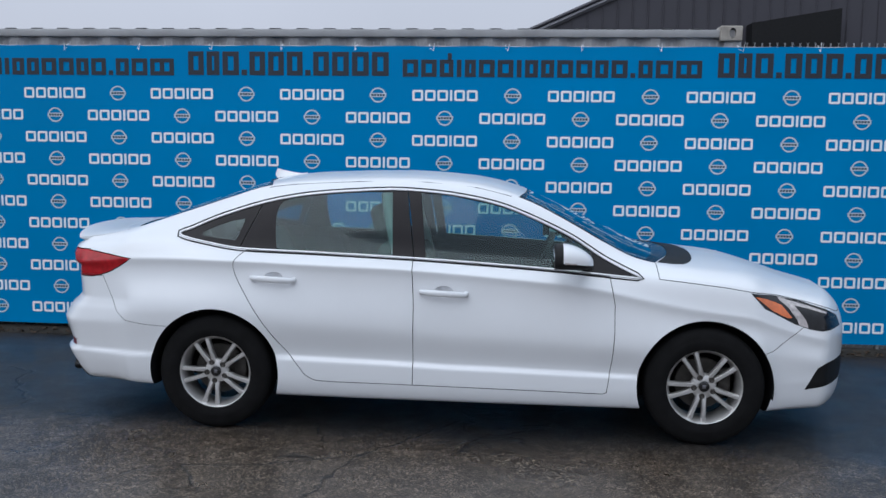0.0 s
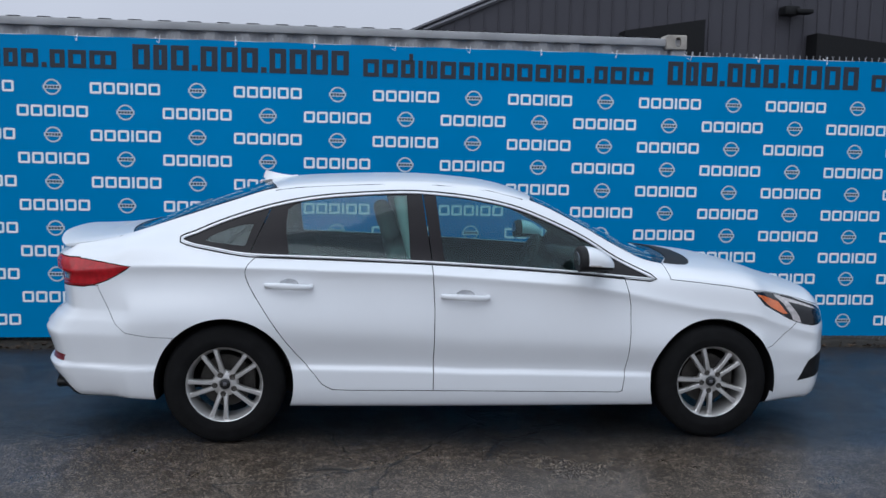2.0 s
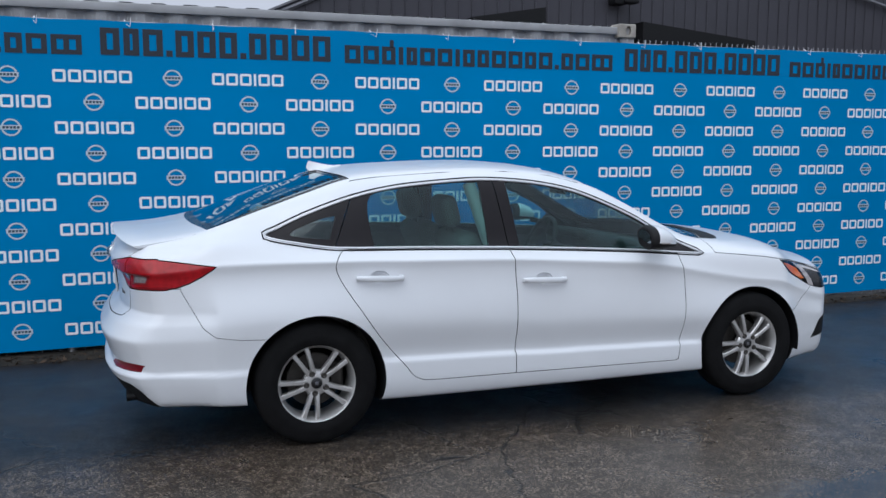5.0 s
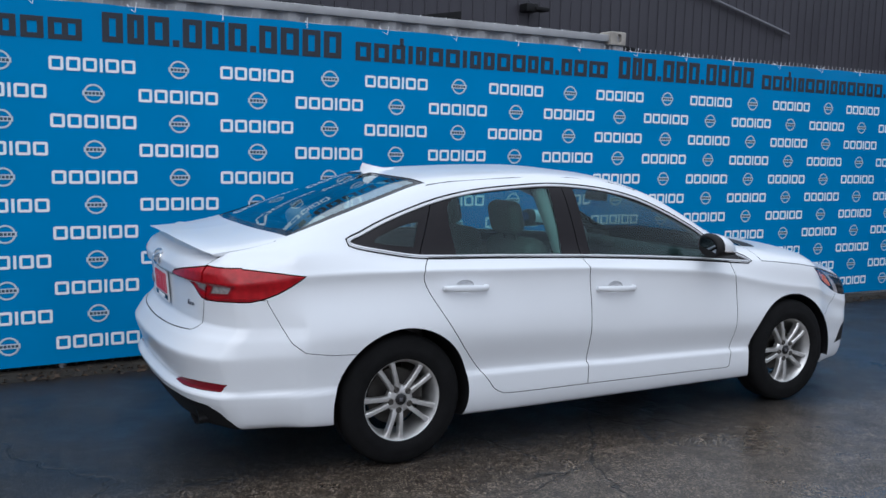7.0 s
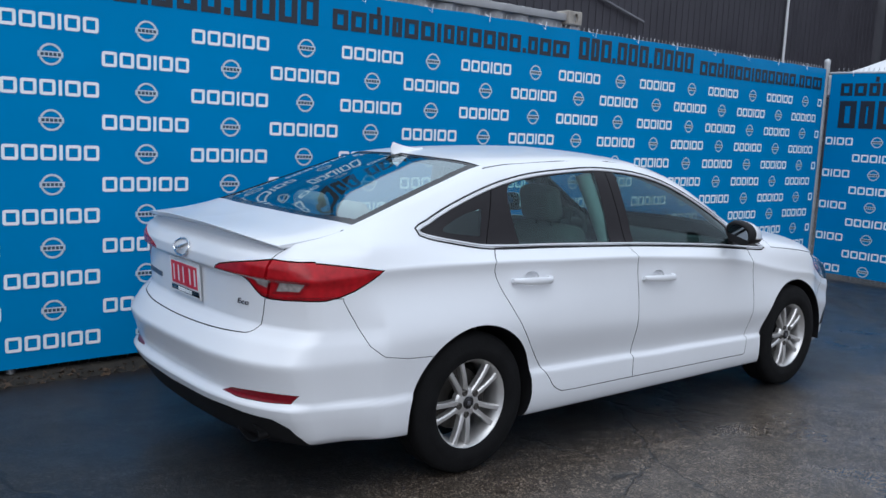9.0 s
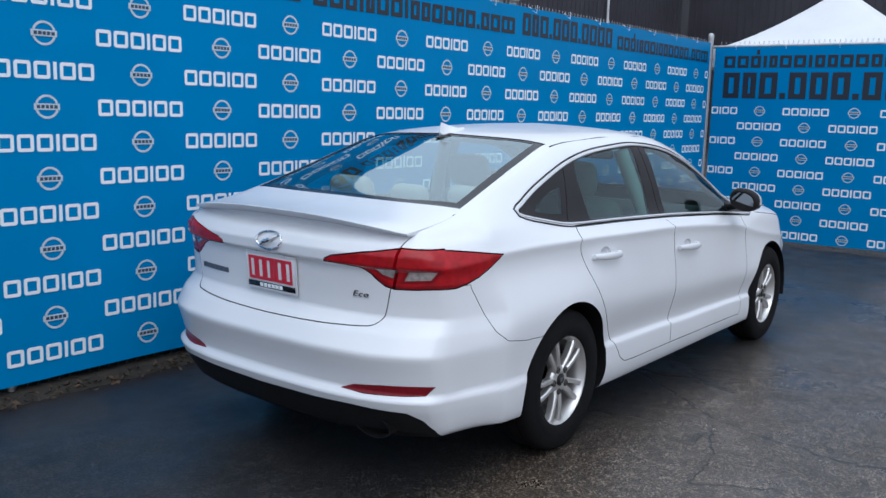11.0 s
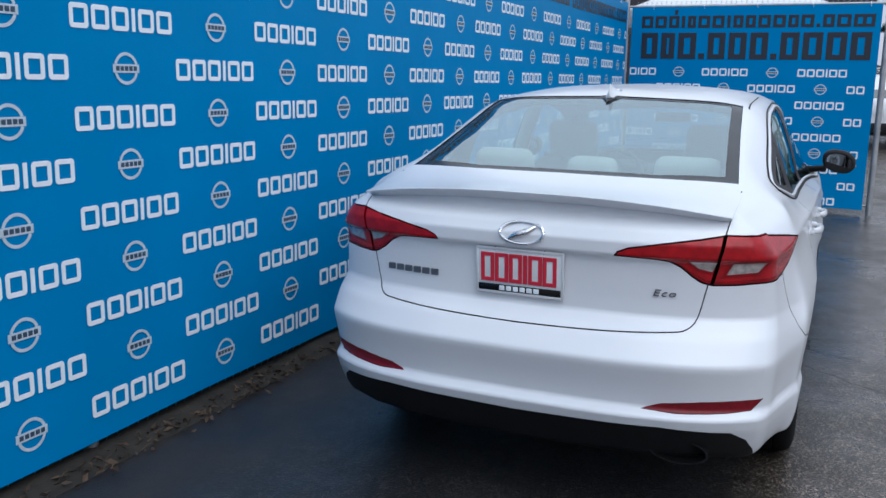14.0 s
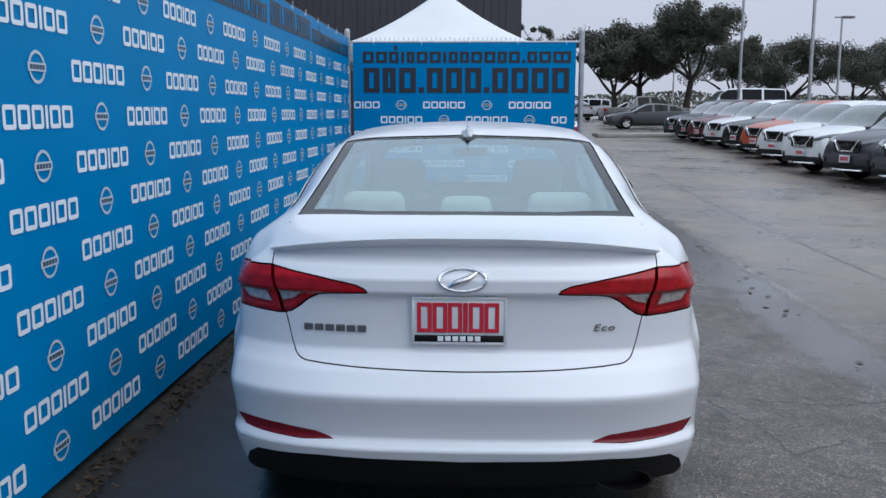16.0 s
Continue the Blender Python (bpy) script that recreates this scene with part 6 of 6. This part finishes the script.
# side shapes: length, half width, top line, roof's ends, window base, ground clearance, wheel radius
SHAPES = {
    "suv": dict(L=4.66, w=.92, top=((-2.33, .90), (-2.31, 1.02), (-2.12, 1.40), (-1.85, 1.60), (-1.2, 1.68), (0, 1.70), (.45, 1.63), (.75, 1.50), (1.22, 1.13), (1.75, 1.05), (2.15, .95), (2.30, .80), (2.33, .60)), belt=((-2.33, .86), (-1.9, 1.12), (0, 1.06), (1.1, 1.02), (1.8, .93), (2.33, .62)), glass=(-2.02, 1.16), screen=(.52, 1.20), back=(-2.26, -1.93), pillars=(-1.30, -.25), zb=.24, r=.36, wb=1.36),
    "saloon": dict(L=4.85, w=.91, top=((-2.42, .85), (-2.40, 1.00), (-1.95, 1.10), (-1.60, 1.22), (-.95, 1.42), (-.3, 1.46), (.2, 1.42), (.55, 1.28), (1.15, 1.00), (1.75, .92), (2.2, .80), (2.40, .66), (2.42, .5)), belt=((-2.42, .80), (-1.9, 1.03), (0, .98), (1.1, .94), (1.8, .84), (2.42, .52)), glass=(-1.75, 1.05), screen=(.30, 1.10), back=(-1.9, -1.05), pillars=(-1.0, -.1), zb=.20, r=.33, wb=1.40),
    "van": dict(L=5.6, w=.98, top=((-2.8, .90), (-2.79, 1.7), (-2.72, 2.25), (-2.4, 2.36), (0, 2.39), (1.1, 2.34), (1.45, 2.15), (2.05, 1.45), (2.55, 1.15), (2.75, .95), (2.8, .6)), belt=((-2.8, .88), (-2.5, 1.28), (0, 1.28), (1.8, 1.22), (2.4, 1.02), (2.8, .62)), glass=(-2.6, 1.7), screen=(1.30, 2.02), back=(-2.9, -2.75), pillars=(-1.2, .35), zb=.28, r=.36, wb=1.75),
    "pickup": dict(L=5.7, w=.98, top=((-2.85, .95), (-2.84, 1.12), (-2.6, 1.16), (-1.2, 1.17), (-1.02, 1.20), (-.85, 1.70), (-.6, 1.86), (.3, 1.88), (.65, 1.80), (1.25, 1.30), (1.9, 1.22), (2.6, 1.12), (2.82, .95), (2.85, .6)), belt=((-2.85, .95), (-2.5, 1.14), (0, 1.16), (1.2, 1.14), (2.0, 1.05), (2.85, .65)), glass=(-.80, 1.15), screen=(.45, 1.22), back=(-1.0, -.72), pillars=(-.72, .12), zb=.34, r=.40, wb=1.78),
    "hatch": dict(tuck=.32, L=4.3, w=.89, top=((-2.15, .88), (-2.12, 1.00), (-1.92, 1.18), (-1.55, 1.42), (-1.0, 1.56), (0, 1.60), (.4, 1.55), (.7, 1.40), (1.2, 1.08), (1.65, 1.0), (2.0, .90), (2.13, .75), (2.15, .55)), belt=((-2.15, .84), (-1.8, 1.10), (0, 1.03), (1.1, .99), (1.7, .89), (2.15, .58)), glass=(-1.85, 1.12), screen=(.48, 1.16), back=(-2.08, -1.78), pillars=(-1.15, -.15), zb=.24, r=.34, wb=1.31),
}


def vehicle(name, kind, rgb, at, heading, label, category="car", group="", plate=True, cargo=False):
    """A parked vehicle, nose along heading (degrees from +x), standing on the lot's slope."""
    S = SHAPES[kind]
    x0, x1 = -S["L"] / 2, S["L"] / 2
    root = empty(name, (at[0], at[1], ground_z(at[0]) + .01))
    root.rotation_euler = (0, 0, radians(heading))
    tagged(root, label, category, group)
    top, belt = pchip(*zip(*S["top"])), pchip(*zip(*S["belt"]))
    xs = sorted(set([round(float(v), 3) for v in np.linspace(x0, x1, 40)] + [x0 + .03, x0 + .08, x1 - .03, x1 - .08]))
    body, glass, side_glass = bmesh.new(), bmesh.new(), bmesh.new()
    rows = []
    for x in xs:
        zt, zl = float(top(x)), min(float(belt(x)), float(top(x)) - .02)
        zb = S["zb"] + .12 * max(0, (abs(x) - (x1 - .35)) / .35)
        e = min(1.0, (x1 - abs(x)) / .45)
        w = S["w"] * (.80 + .20 * math.sqrt(max(0, 1 - (1 - e) ** 2)))
        house = max(0, min(1, (zt - zl) / .5))
        zr = zt - .05 - .03 * house
        wr = w * (.94 - S.get("tuck", .19) * house)
        zr = max(zr, zl + .008)
        pts = [(0, zb), (w * .86, zb), (w * .97, zb + .10), (w, (zb + zl) / 2), (w * .985, zl - .10 if zl - .10 > (zb + zl) / 2 else (zb + zl) / 2 + .01), (w * .95, zl), (wr, zr), (wr * .82, zt - .018), (wr * .4, zt - .004), (0, zt)]
        rows.append([(x, -a, b) for a, b in pts] + [(x, a, b) for a, b in pts[-2:0:-1]])
    n = len(rows[0])
    vb = [[body.verts.new(p) for p in r] for r in rows]
    vg = [[None] * n for r in rows]

    def gv(i, k):
        if vg[i][k] is None:
            vg[i][k] = glass.verts.new(rows[i][k])
        return vg[i][k]
    g0, g1 = S["glass"]
    for i in range(len(xs) - 1):
        xm = (xs[i] + xs[i + 1]) / 2
        for k in range(n):
            k2 = (k + 1) % n
            is_side = k in (5, n - 6) and g0 < xm < g1 and not any(abs(xm - p) < .07 for p in S["pillars"]) and not (cargo and xm < .3 and k)
            is_top = 6 <= k <= n - 7 and (S["screen"][0] < xm < S["screen"][1] or S["back"][0] < xm < S["back"][1])
            if is_side:
                side_glass.faces.new([side_glass.verts.new(rows[a][b]) for a, b in ((i, k), (i, k2), (i + 1, k2), (i + 1, k))])
            elif is_top:
                glass.faces.new((gv(i, k), gv(i, k2), gv(i + 1, k2), gv(i + 1, k)))
            else:
                body.faces.new((vb[i][k], vb[i][k2], vb[i + 1][k2], vb[i + 1][k]))
    body.faces.new(vb[0])
    body.faces.new(vb[-1])
    part("body", body, paint(rgb), root, "", 40)
    bmesh.ops.remove_doubles(side_glass, verts=side_glass.verts, dist=1e-4)
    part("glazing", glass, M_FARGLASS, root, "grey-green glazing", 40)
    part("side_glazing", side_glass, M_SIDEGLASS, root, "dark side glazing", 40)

    def block(nm, c, s, m, r=.03, lab="", tilt=0.0):
        b = bmesh.new()
        rbox(b, c, s, r, 2, Matrix.Rotation(radians(tilt), 4, "Z"))
        return part(nm, b, m, root, lab, 50)
    nose = x1
    gz = float(top(x1 - .12)) - .16
    block("grille", (nose - .005, 0, gz), (.07, .78, .26), M_GLOSSBLACK, .03, "black grille")
    block("grille_trim", (nose + .035, 0, gz - .10), (.02, .46, .03), M_CHROME, .008, "chrome grille trim", 0)
    for s in (-1, 1):
        sweep_b = bmesh.new()
        sweep(sweep_b, [(nose + .03, s * .36, gz + .12), (nose + .045, s * .20, gz - .09)], .018, 6)
        part("grille_trim", sweep_b, M_CHROME, root, "chrome grille trim")
        lamp_b = bmesh.new()
        sweep(lamp_b, [(nose - .02, s * .43, gz + .05), (nose - .07, s * .56, gz + .07), (nose - .17, s * S["w"] * .76, gz + .10), (nose - .30, s * S["w"] * .86, gz + .14), (nose - .50, s * S["w"] * .925, gz + .19)], [.040, .058, .066, .056, .012], 10)
        part("head_lamp", lamp_b, M_LAMPGLASS, root, "long slanted head lamp", 50)
        block("fog_lamp", (nose - .06, s * S["w"] * .66, .44), (.10, .22, .16), M_TRIM, .03, "black fog lamp recess", s * -18)
        block("tail_lamp", (x0 + .10, s * S["w"] * .80, float(belt(x0 + .25)) - .10), (.24, .20, .16), M_RED, .04, "red tail lamp", s * 22)
        block("wing_mirror", (S["screen"][1] - .22, s * (S["w"] + .09), float(belt(.8)) + .06), (.12, .20, .14), paint(rgb), .04)
    block("lower_bumper", (nose - .07, 0, .34), (.20, 1.45, .16), M_TRIM, .05, "black lower bumper")
    block("rear_bumper", (x0 + .07, 0, .42), (.20, 1.62, .26), M_TRIM, .05, "black lower rear bumper")
    chin = bmesh.new()
    sweep(chin, [(nose - .22, -.80, .33), (nose + .03, -.45, .27), (nose + .05, 0, .265), (nose + .03, .45, .27), (nose - .22, .80, .33)], .022, 6)
    part("chin_trim", chin, M_CHROME if kind == "suv" else M_TRIM, root, "bright bumper trim")
    for s in (-1, 1):
        block("sill", (0, s * S["w"] * .96, .30), (2 * S["wb"] - .8, .08, .14), M_TRIM, .03, "black sill")
    if plate:
        p = block("front_plate", (nose + .045, 0, gz - .26), (.015, .32, .16), M_PLATE, .004, "pale dealer plate with red bars")
        for k in range(5):
            bb = bmesh.new()
            rbox(bb, (nose + .056, -.10 + .05 * k, gz - .255), (.006, .034, .08), .001, 1)
            part("red_bar", bb, M_REDPRINT, p)
        block("rear_plate", (x0 - .01, 0, .78), (.015, .32, .16), M_PLATE, .004, "pale dealer plate")
    for xw in (-S["wb"], S["wb"]):
        for s in (-1, 1):
            m = Matrix.Translation((xw, s * (S["w"] - .10), S["r"])) @ Matrix.Rotation(radians(90 if s < 0 else -90), 4, "X")
            bm = bmesh.new()
            R = S["r"]
            lathe(bm, [(R * .64, .09), (R * .70, .105), (R * .88, .105), (R * .97, .085), (R, .05), (R, -.06), (R * .9, -.1), (R * .6, -.1)], m, 28)
            tyre = part("wheel", bm, M_RUBBER, root, "black tyre")
            bm = bmesh.new()
            lathe(bm, [(R * .66, .088), (R * .60, .075), (R * .57, .03), (.001, .03)], m, 28)
            for k in range(5):
                a = math.tau * k / 5
                sweep(bm, [m @ Vector((.03 * math.cos(a), .03 * math.sin(a), .07)), m @ Vector((R * .63 * math.cos(a), R * .63 * math.sin(a), .078))], [.035, .028], 6)
            part("rim", bm, M_ALLOY, tyre, "silver rim")
            # wheel arch
            bm = bmesh.new()
            arc = np.linspace(-.15, math.pi + .15, 16)
            sweep(bm, [(xw + (R + .055) * math.cos(a), s * (S["w"] - .012), S["r"] + (R + .055) * math.sin(a)) for a in arc], .045, 6)
            part("arch_trim", bm, M_TRIM, root, "black wheel arch")
    if cargo:
        bm = bmesh.new()
        rbox(bm, (-1.75, 0, 1.28), (1.55, 1.62, .03), .01, 1)
        part("cargo_bed", bm, M_TRIM, root, "dark cargo bed")
    return root


ROW = ((12.7, -7.75, "suv", (0.045, 0.047, 0.055), "dark grey"), (14.5, -7.5, "suv", (0.040, 0.042, 0.050), "dark grey"), (16.7, -7.35, "suv", (0.72, 0.73, 0.74), "white"), (19.5, -7.6, "suv", (0.70, 0.71, 0.73), "white"), (22.3, -7.95, "suv", (0.42, 0.085, 0.030), "orange-red"), (24.7, -8.05, "suv", (0.014, 0.014, 0.016), "black"),
       (27.4, -8.1, "suv", (0.70, 0.71, 0.73), "white"), (29.8, -8.1, "suv", (0.12, 0.012, 0.018), "dark red"), (32.2, -8.15, "suv", (0.015, 0.016, 0.020), "black"), (34.5, -8.15, "suv", (0.035, 0.045, 0.065), "dark blue-grey"))
for px, py, kind, rgb, word in ROW:
    vehicle("parked_crossover", kind, rgb, (px - .18, py - 2.5), 106, word + " crossover parked nose-out in the lot's row", "car", "cars in the row")
vehicle("parked_saloon", "saloon", (0.040, 0.042, 0.050), (47.0, -9.85), 93, "dark grey saloon parked across the lane end", "car", "", False)
vehicle("cargo_van", "van", (0.70, 0.71, 0.72), (54.0, -17.1), 96, "white passenger van parked behind the row", "van", "", False)
vehicle("parked_pickup", "pickup", (0.10, 0.097, 0.095), (54.0, -10.95), -86, "grey pickup truck parked far off", "truck", "", False)
vehicle("parked_hatchback", "hatch", (0.70, 0.71, 0.73), (18.4, -1.60), 2, "white compact crossover parked beyond the end banner", "car")
vehicle("far_crossover", "suv", (0.62, 0.63, 0.65), (72.0, -9.3), 80, "white crossover far off in the lot", "car", "far parked cars", False)
vehicle("far_saloon", "saloon", (0.09, 0.095, 0.10), (70.0, -12.6), 88, "grey saloon far off in the lot", "car", "far parked cars", False)
vehicle("far_hatchback", "hatch", (0.42, 0.50, 0.04), (88.0, -8.8), 92, "yellow-green hatchback far off in the lot", "car", "far parked cars", False)
vehicle("far_hatchback", "hatch", (0.60, 0.61, 0.63), (66.0, -7.4), 20, "white hatchback far off in the lot", "car", "far parked cars", False)
vehicle("far_crossover", "suv", (0.05, 0.05, 0.055), (76.0, -6.6), 95, "dark crossover far off in the lot", "car", "far parked cars", False)


def kerb_island():
    bm = bmesh.new()
    rbox(bm, (36.6, -8.3, ground_z(36.6) + .06), (2.2, 5.6, .20), .05, 2)
    o = part("kerb_island", bm, M_CONCRETE)
    tagged(o, "low pale concrete kerb island in the lane", "kerb", kind="structure")


kerb_island()


def lamp_post(x, y, h):
    z0 = ground_z(x)
    r = empty("lamp_post", (x, y, z0))
    tagged(r, "tall grey steel lot lamp post", "lamp", "lot lamp posts")
    bm = bmesh.new()
    sweep(bm, [(0, 0, 0), (0, 0, h)], [.085, .055], 12)
    part("pole", bm, M_GALV, r, "tapered steel pole")
    bm = bmesh.new()
    cyl(bm, (0, 0, .25), .28, .5, "z", 20)
    part("base", bm, M_CONCRETE, r, "round concrete base")
    bm = bmesh.new()
    rbox(bm, (0, -.35, h + .02), (.35, .75, .14), .04, 2)
    rbox(bm, (0, .20, h + .02), (.10, .5, .07), .02, 1)
    part("lamp_head", bm, M_CLADTRIM, r, "flat lamp head")


lamp_post(40.0, -13.0, 9.5)
lamp_post(33.0, -13.9, 9.5)
lamp_post(51.0, -22.1, 6.6)
lamp_post(70.0, -13.2, 4.2)
lamp_post(72.0, -16.6, 5.2)

M_BARK = mat("oak_bark", (0.028, 0.023, 0.019), 0.9, vary=0.35, scale=4, bump=0.4, bump_scale=14)
M_LEAF = mat("oak_leaves", (0.066, 0.072, 0.052), 0.65, vary=0.35, scale=0.9)


def tree(x, y, height, spread, seed, trunk_lean=(0.1, 0.0), leaves=6500, low=.30, label="spreading live oak with a dark green crown"):
    """A tapered trunk, forking limbs, and a ragged crown of small leaf clumps round the limb ends."""
    rng = random.Random(seed)
    root = empty("oak_tree", (x, y, ground_z(x)))
    tagged(root, label, "tree", "lot trees")
    wood = bmesh.new()
    tips = []

    def limb(p, d, length, rad, depth):
        pts, rr = [p.copy()], [rad]
        n = 4
        for i in range(n):
            d = (d + Vector((rng.uniform(-.28, .28), rng.uniform(-.28, .28), rng.uniform(-.08, .20)))).normalized()
            p = p + d * (length / n)
            pts.append(p.copy())
            rr.append(rad * (1 - .5 * (i + 1) / n))
        sweep(wood, pts, rr, 6)
        if depth == 0:
            tips.append(p)
            return
        if depth == 1:
            tips.append(pts[3])
        for k in range(3 if depth > 1 else 3):
            a = rng.uniform(0, math.tau)
            out = Vector((math.cos(a), math.sin(a), rng.uniform(-.05, .65))).normalized()
            limb(p, (d * .55 + out * .8).normalized(), length * rng.uniform(.58, .80), rr[-1] * .8, depth - 1)
    trunk_h = height * low
    base = Vector((0, 0, -.2))
    topv = Vector((trunk_lean[0], trunk_lean[1], trunk_h))
    mid = (base + topv) / 2 + Vector((rng.uniform(-.2, .2), rng.uniform(-.2, .2), 0))
    tr = bmesh.new()
    sweep(tr, [base, mid, topv], [height * .040, height * .031, height * .026], 10)
    part("trunk", tr, M_BARK, root, "rough dark trunk", 60)
    for k in range(5):
        a = math.tau * k / 5 + rng.uniform(-.3, .3)
        d = Vector((math.cos(a), math.sin(a), rng.uniform(.35, .9))).normalized()
        limb(topv, d, spread * rng.uniform(.36, .50), height * .017, 2)
    limb(topv, Vector((0.1, 0, 1)), height * .30, height * .018, 2)
    part("branchwork", wood, M_BARK, root, "", 60)
    crown = bmesh.new()
    per = max(8, int(leaves * 3.0) // max(1, len(tips)))
    for t in tips:
        cr = rng.uniform(.55, 1.1) * spread * .12
        for i in range(per):
            v = Vector((rng.gauss(0, 1), rng.gauss(0, 1), rng.gauss(-.38, .75))) * cr * .72
            v *= min(1.0, cr * 1.25 / max(.01, v.length))
            c = t + v
            s = rng.uniform(.038, .085)
            nrm = Vector((rng.gauss(0, 1), rng.gauss(0, 1), rng.gauss(.5, 1))).normalized()
            u = nrm.orthogonal().normalized()
            w = nrm.cross(u)
            q = [crown.verts.new(c + u * s * 1.5), crown.verts.new(c + w * s * .8), crown.verts.new(c - u * s * 1.4), crown.verts.new(c - w * s * .7)]
            crown.faces.new((q[0], q[1], q[2]))
            crown.faces.new((q[0], q[2], q[3]))
    o = part("crown", crown, M_LEAF, root, "ragged dark green leaves", 20)
    return root


tree(62.0, -15.3, 7.8, 6.4, 11, (0.2, -.5), 18000, .40)
tree(63.5, -10.6, 8.0, 5.4, 12, (0.2, .2), 17000, .24)
tree(66.0, -13.0, 7.6, 4.4, 13, (0, .3), 10000, .34)
tree(85.0, -25.5, 9.4, 6.8, 14, (0, 0), 14000, .16)
tree(87.0, -31.5, 10.2, 7.2, 15, (0, 0), 14000, .16)
tree(86.0, -37.5, 8.0, 7.0, 16, (0, 0), 12000, .14)
tree(92.0, -44.0, 8.2, 8.0, 17, (0, 0), 10000, .14)
tree(75.0, -4.9, 7.8, 2.6, 18, (0, 0), 5000, .45)


def far_woods():
    rng = random.Random(3)
    bm = bmesh.new()
    for i in range(14000):
        y = rng.uniform(-75, 20)
        h = 2.4 + 1.4 * noise.noise((y * .12, 0, 4)) + .8 * noise.noise((y * .5, 2, 0))
        z = rng.uniform(0, 1) ** .8 * max(1.2, h)
        c = Vector((150 + rng.uniform(-4, 4), y * 1.6, ground_z(150) + z))
        s = rng.uniform(.10, .28)
        nrm = Vector((rng.gauss(-1, 1), rng.gauss(0, 1), rng.gauss(.3, 1))).normalized()
        u = nrm.orthogonal().normalized()
        w = nrm.cross(u)
        q = [bm.verts.new(c + u * s), bm.verts.new(c + w * s), bm.verts.new(c - u * s), bm.verts.new(c - w * s)]
        bm.faces.new(q)
    o = part("far_woods", bm, M_LEAF, None, "", 20)
    tagged(o, "low dark line of far trees and brush", "woods", kind="stuff")


far_woods()
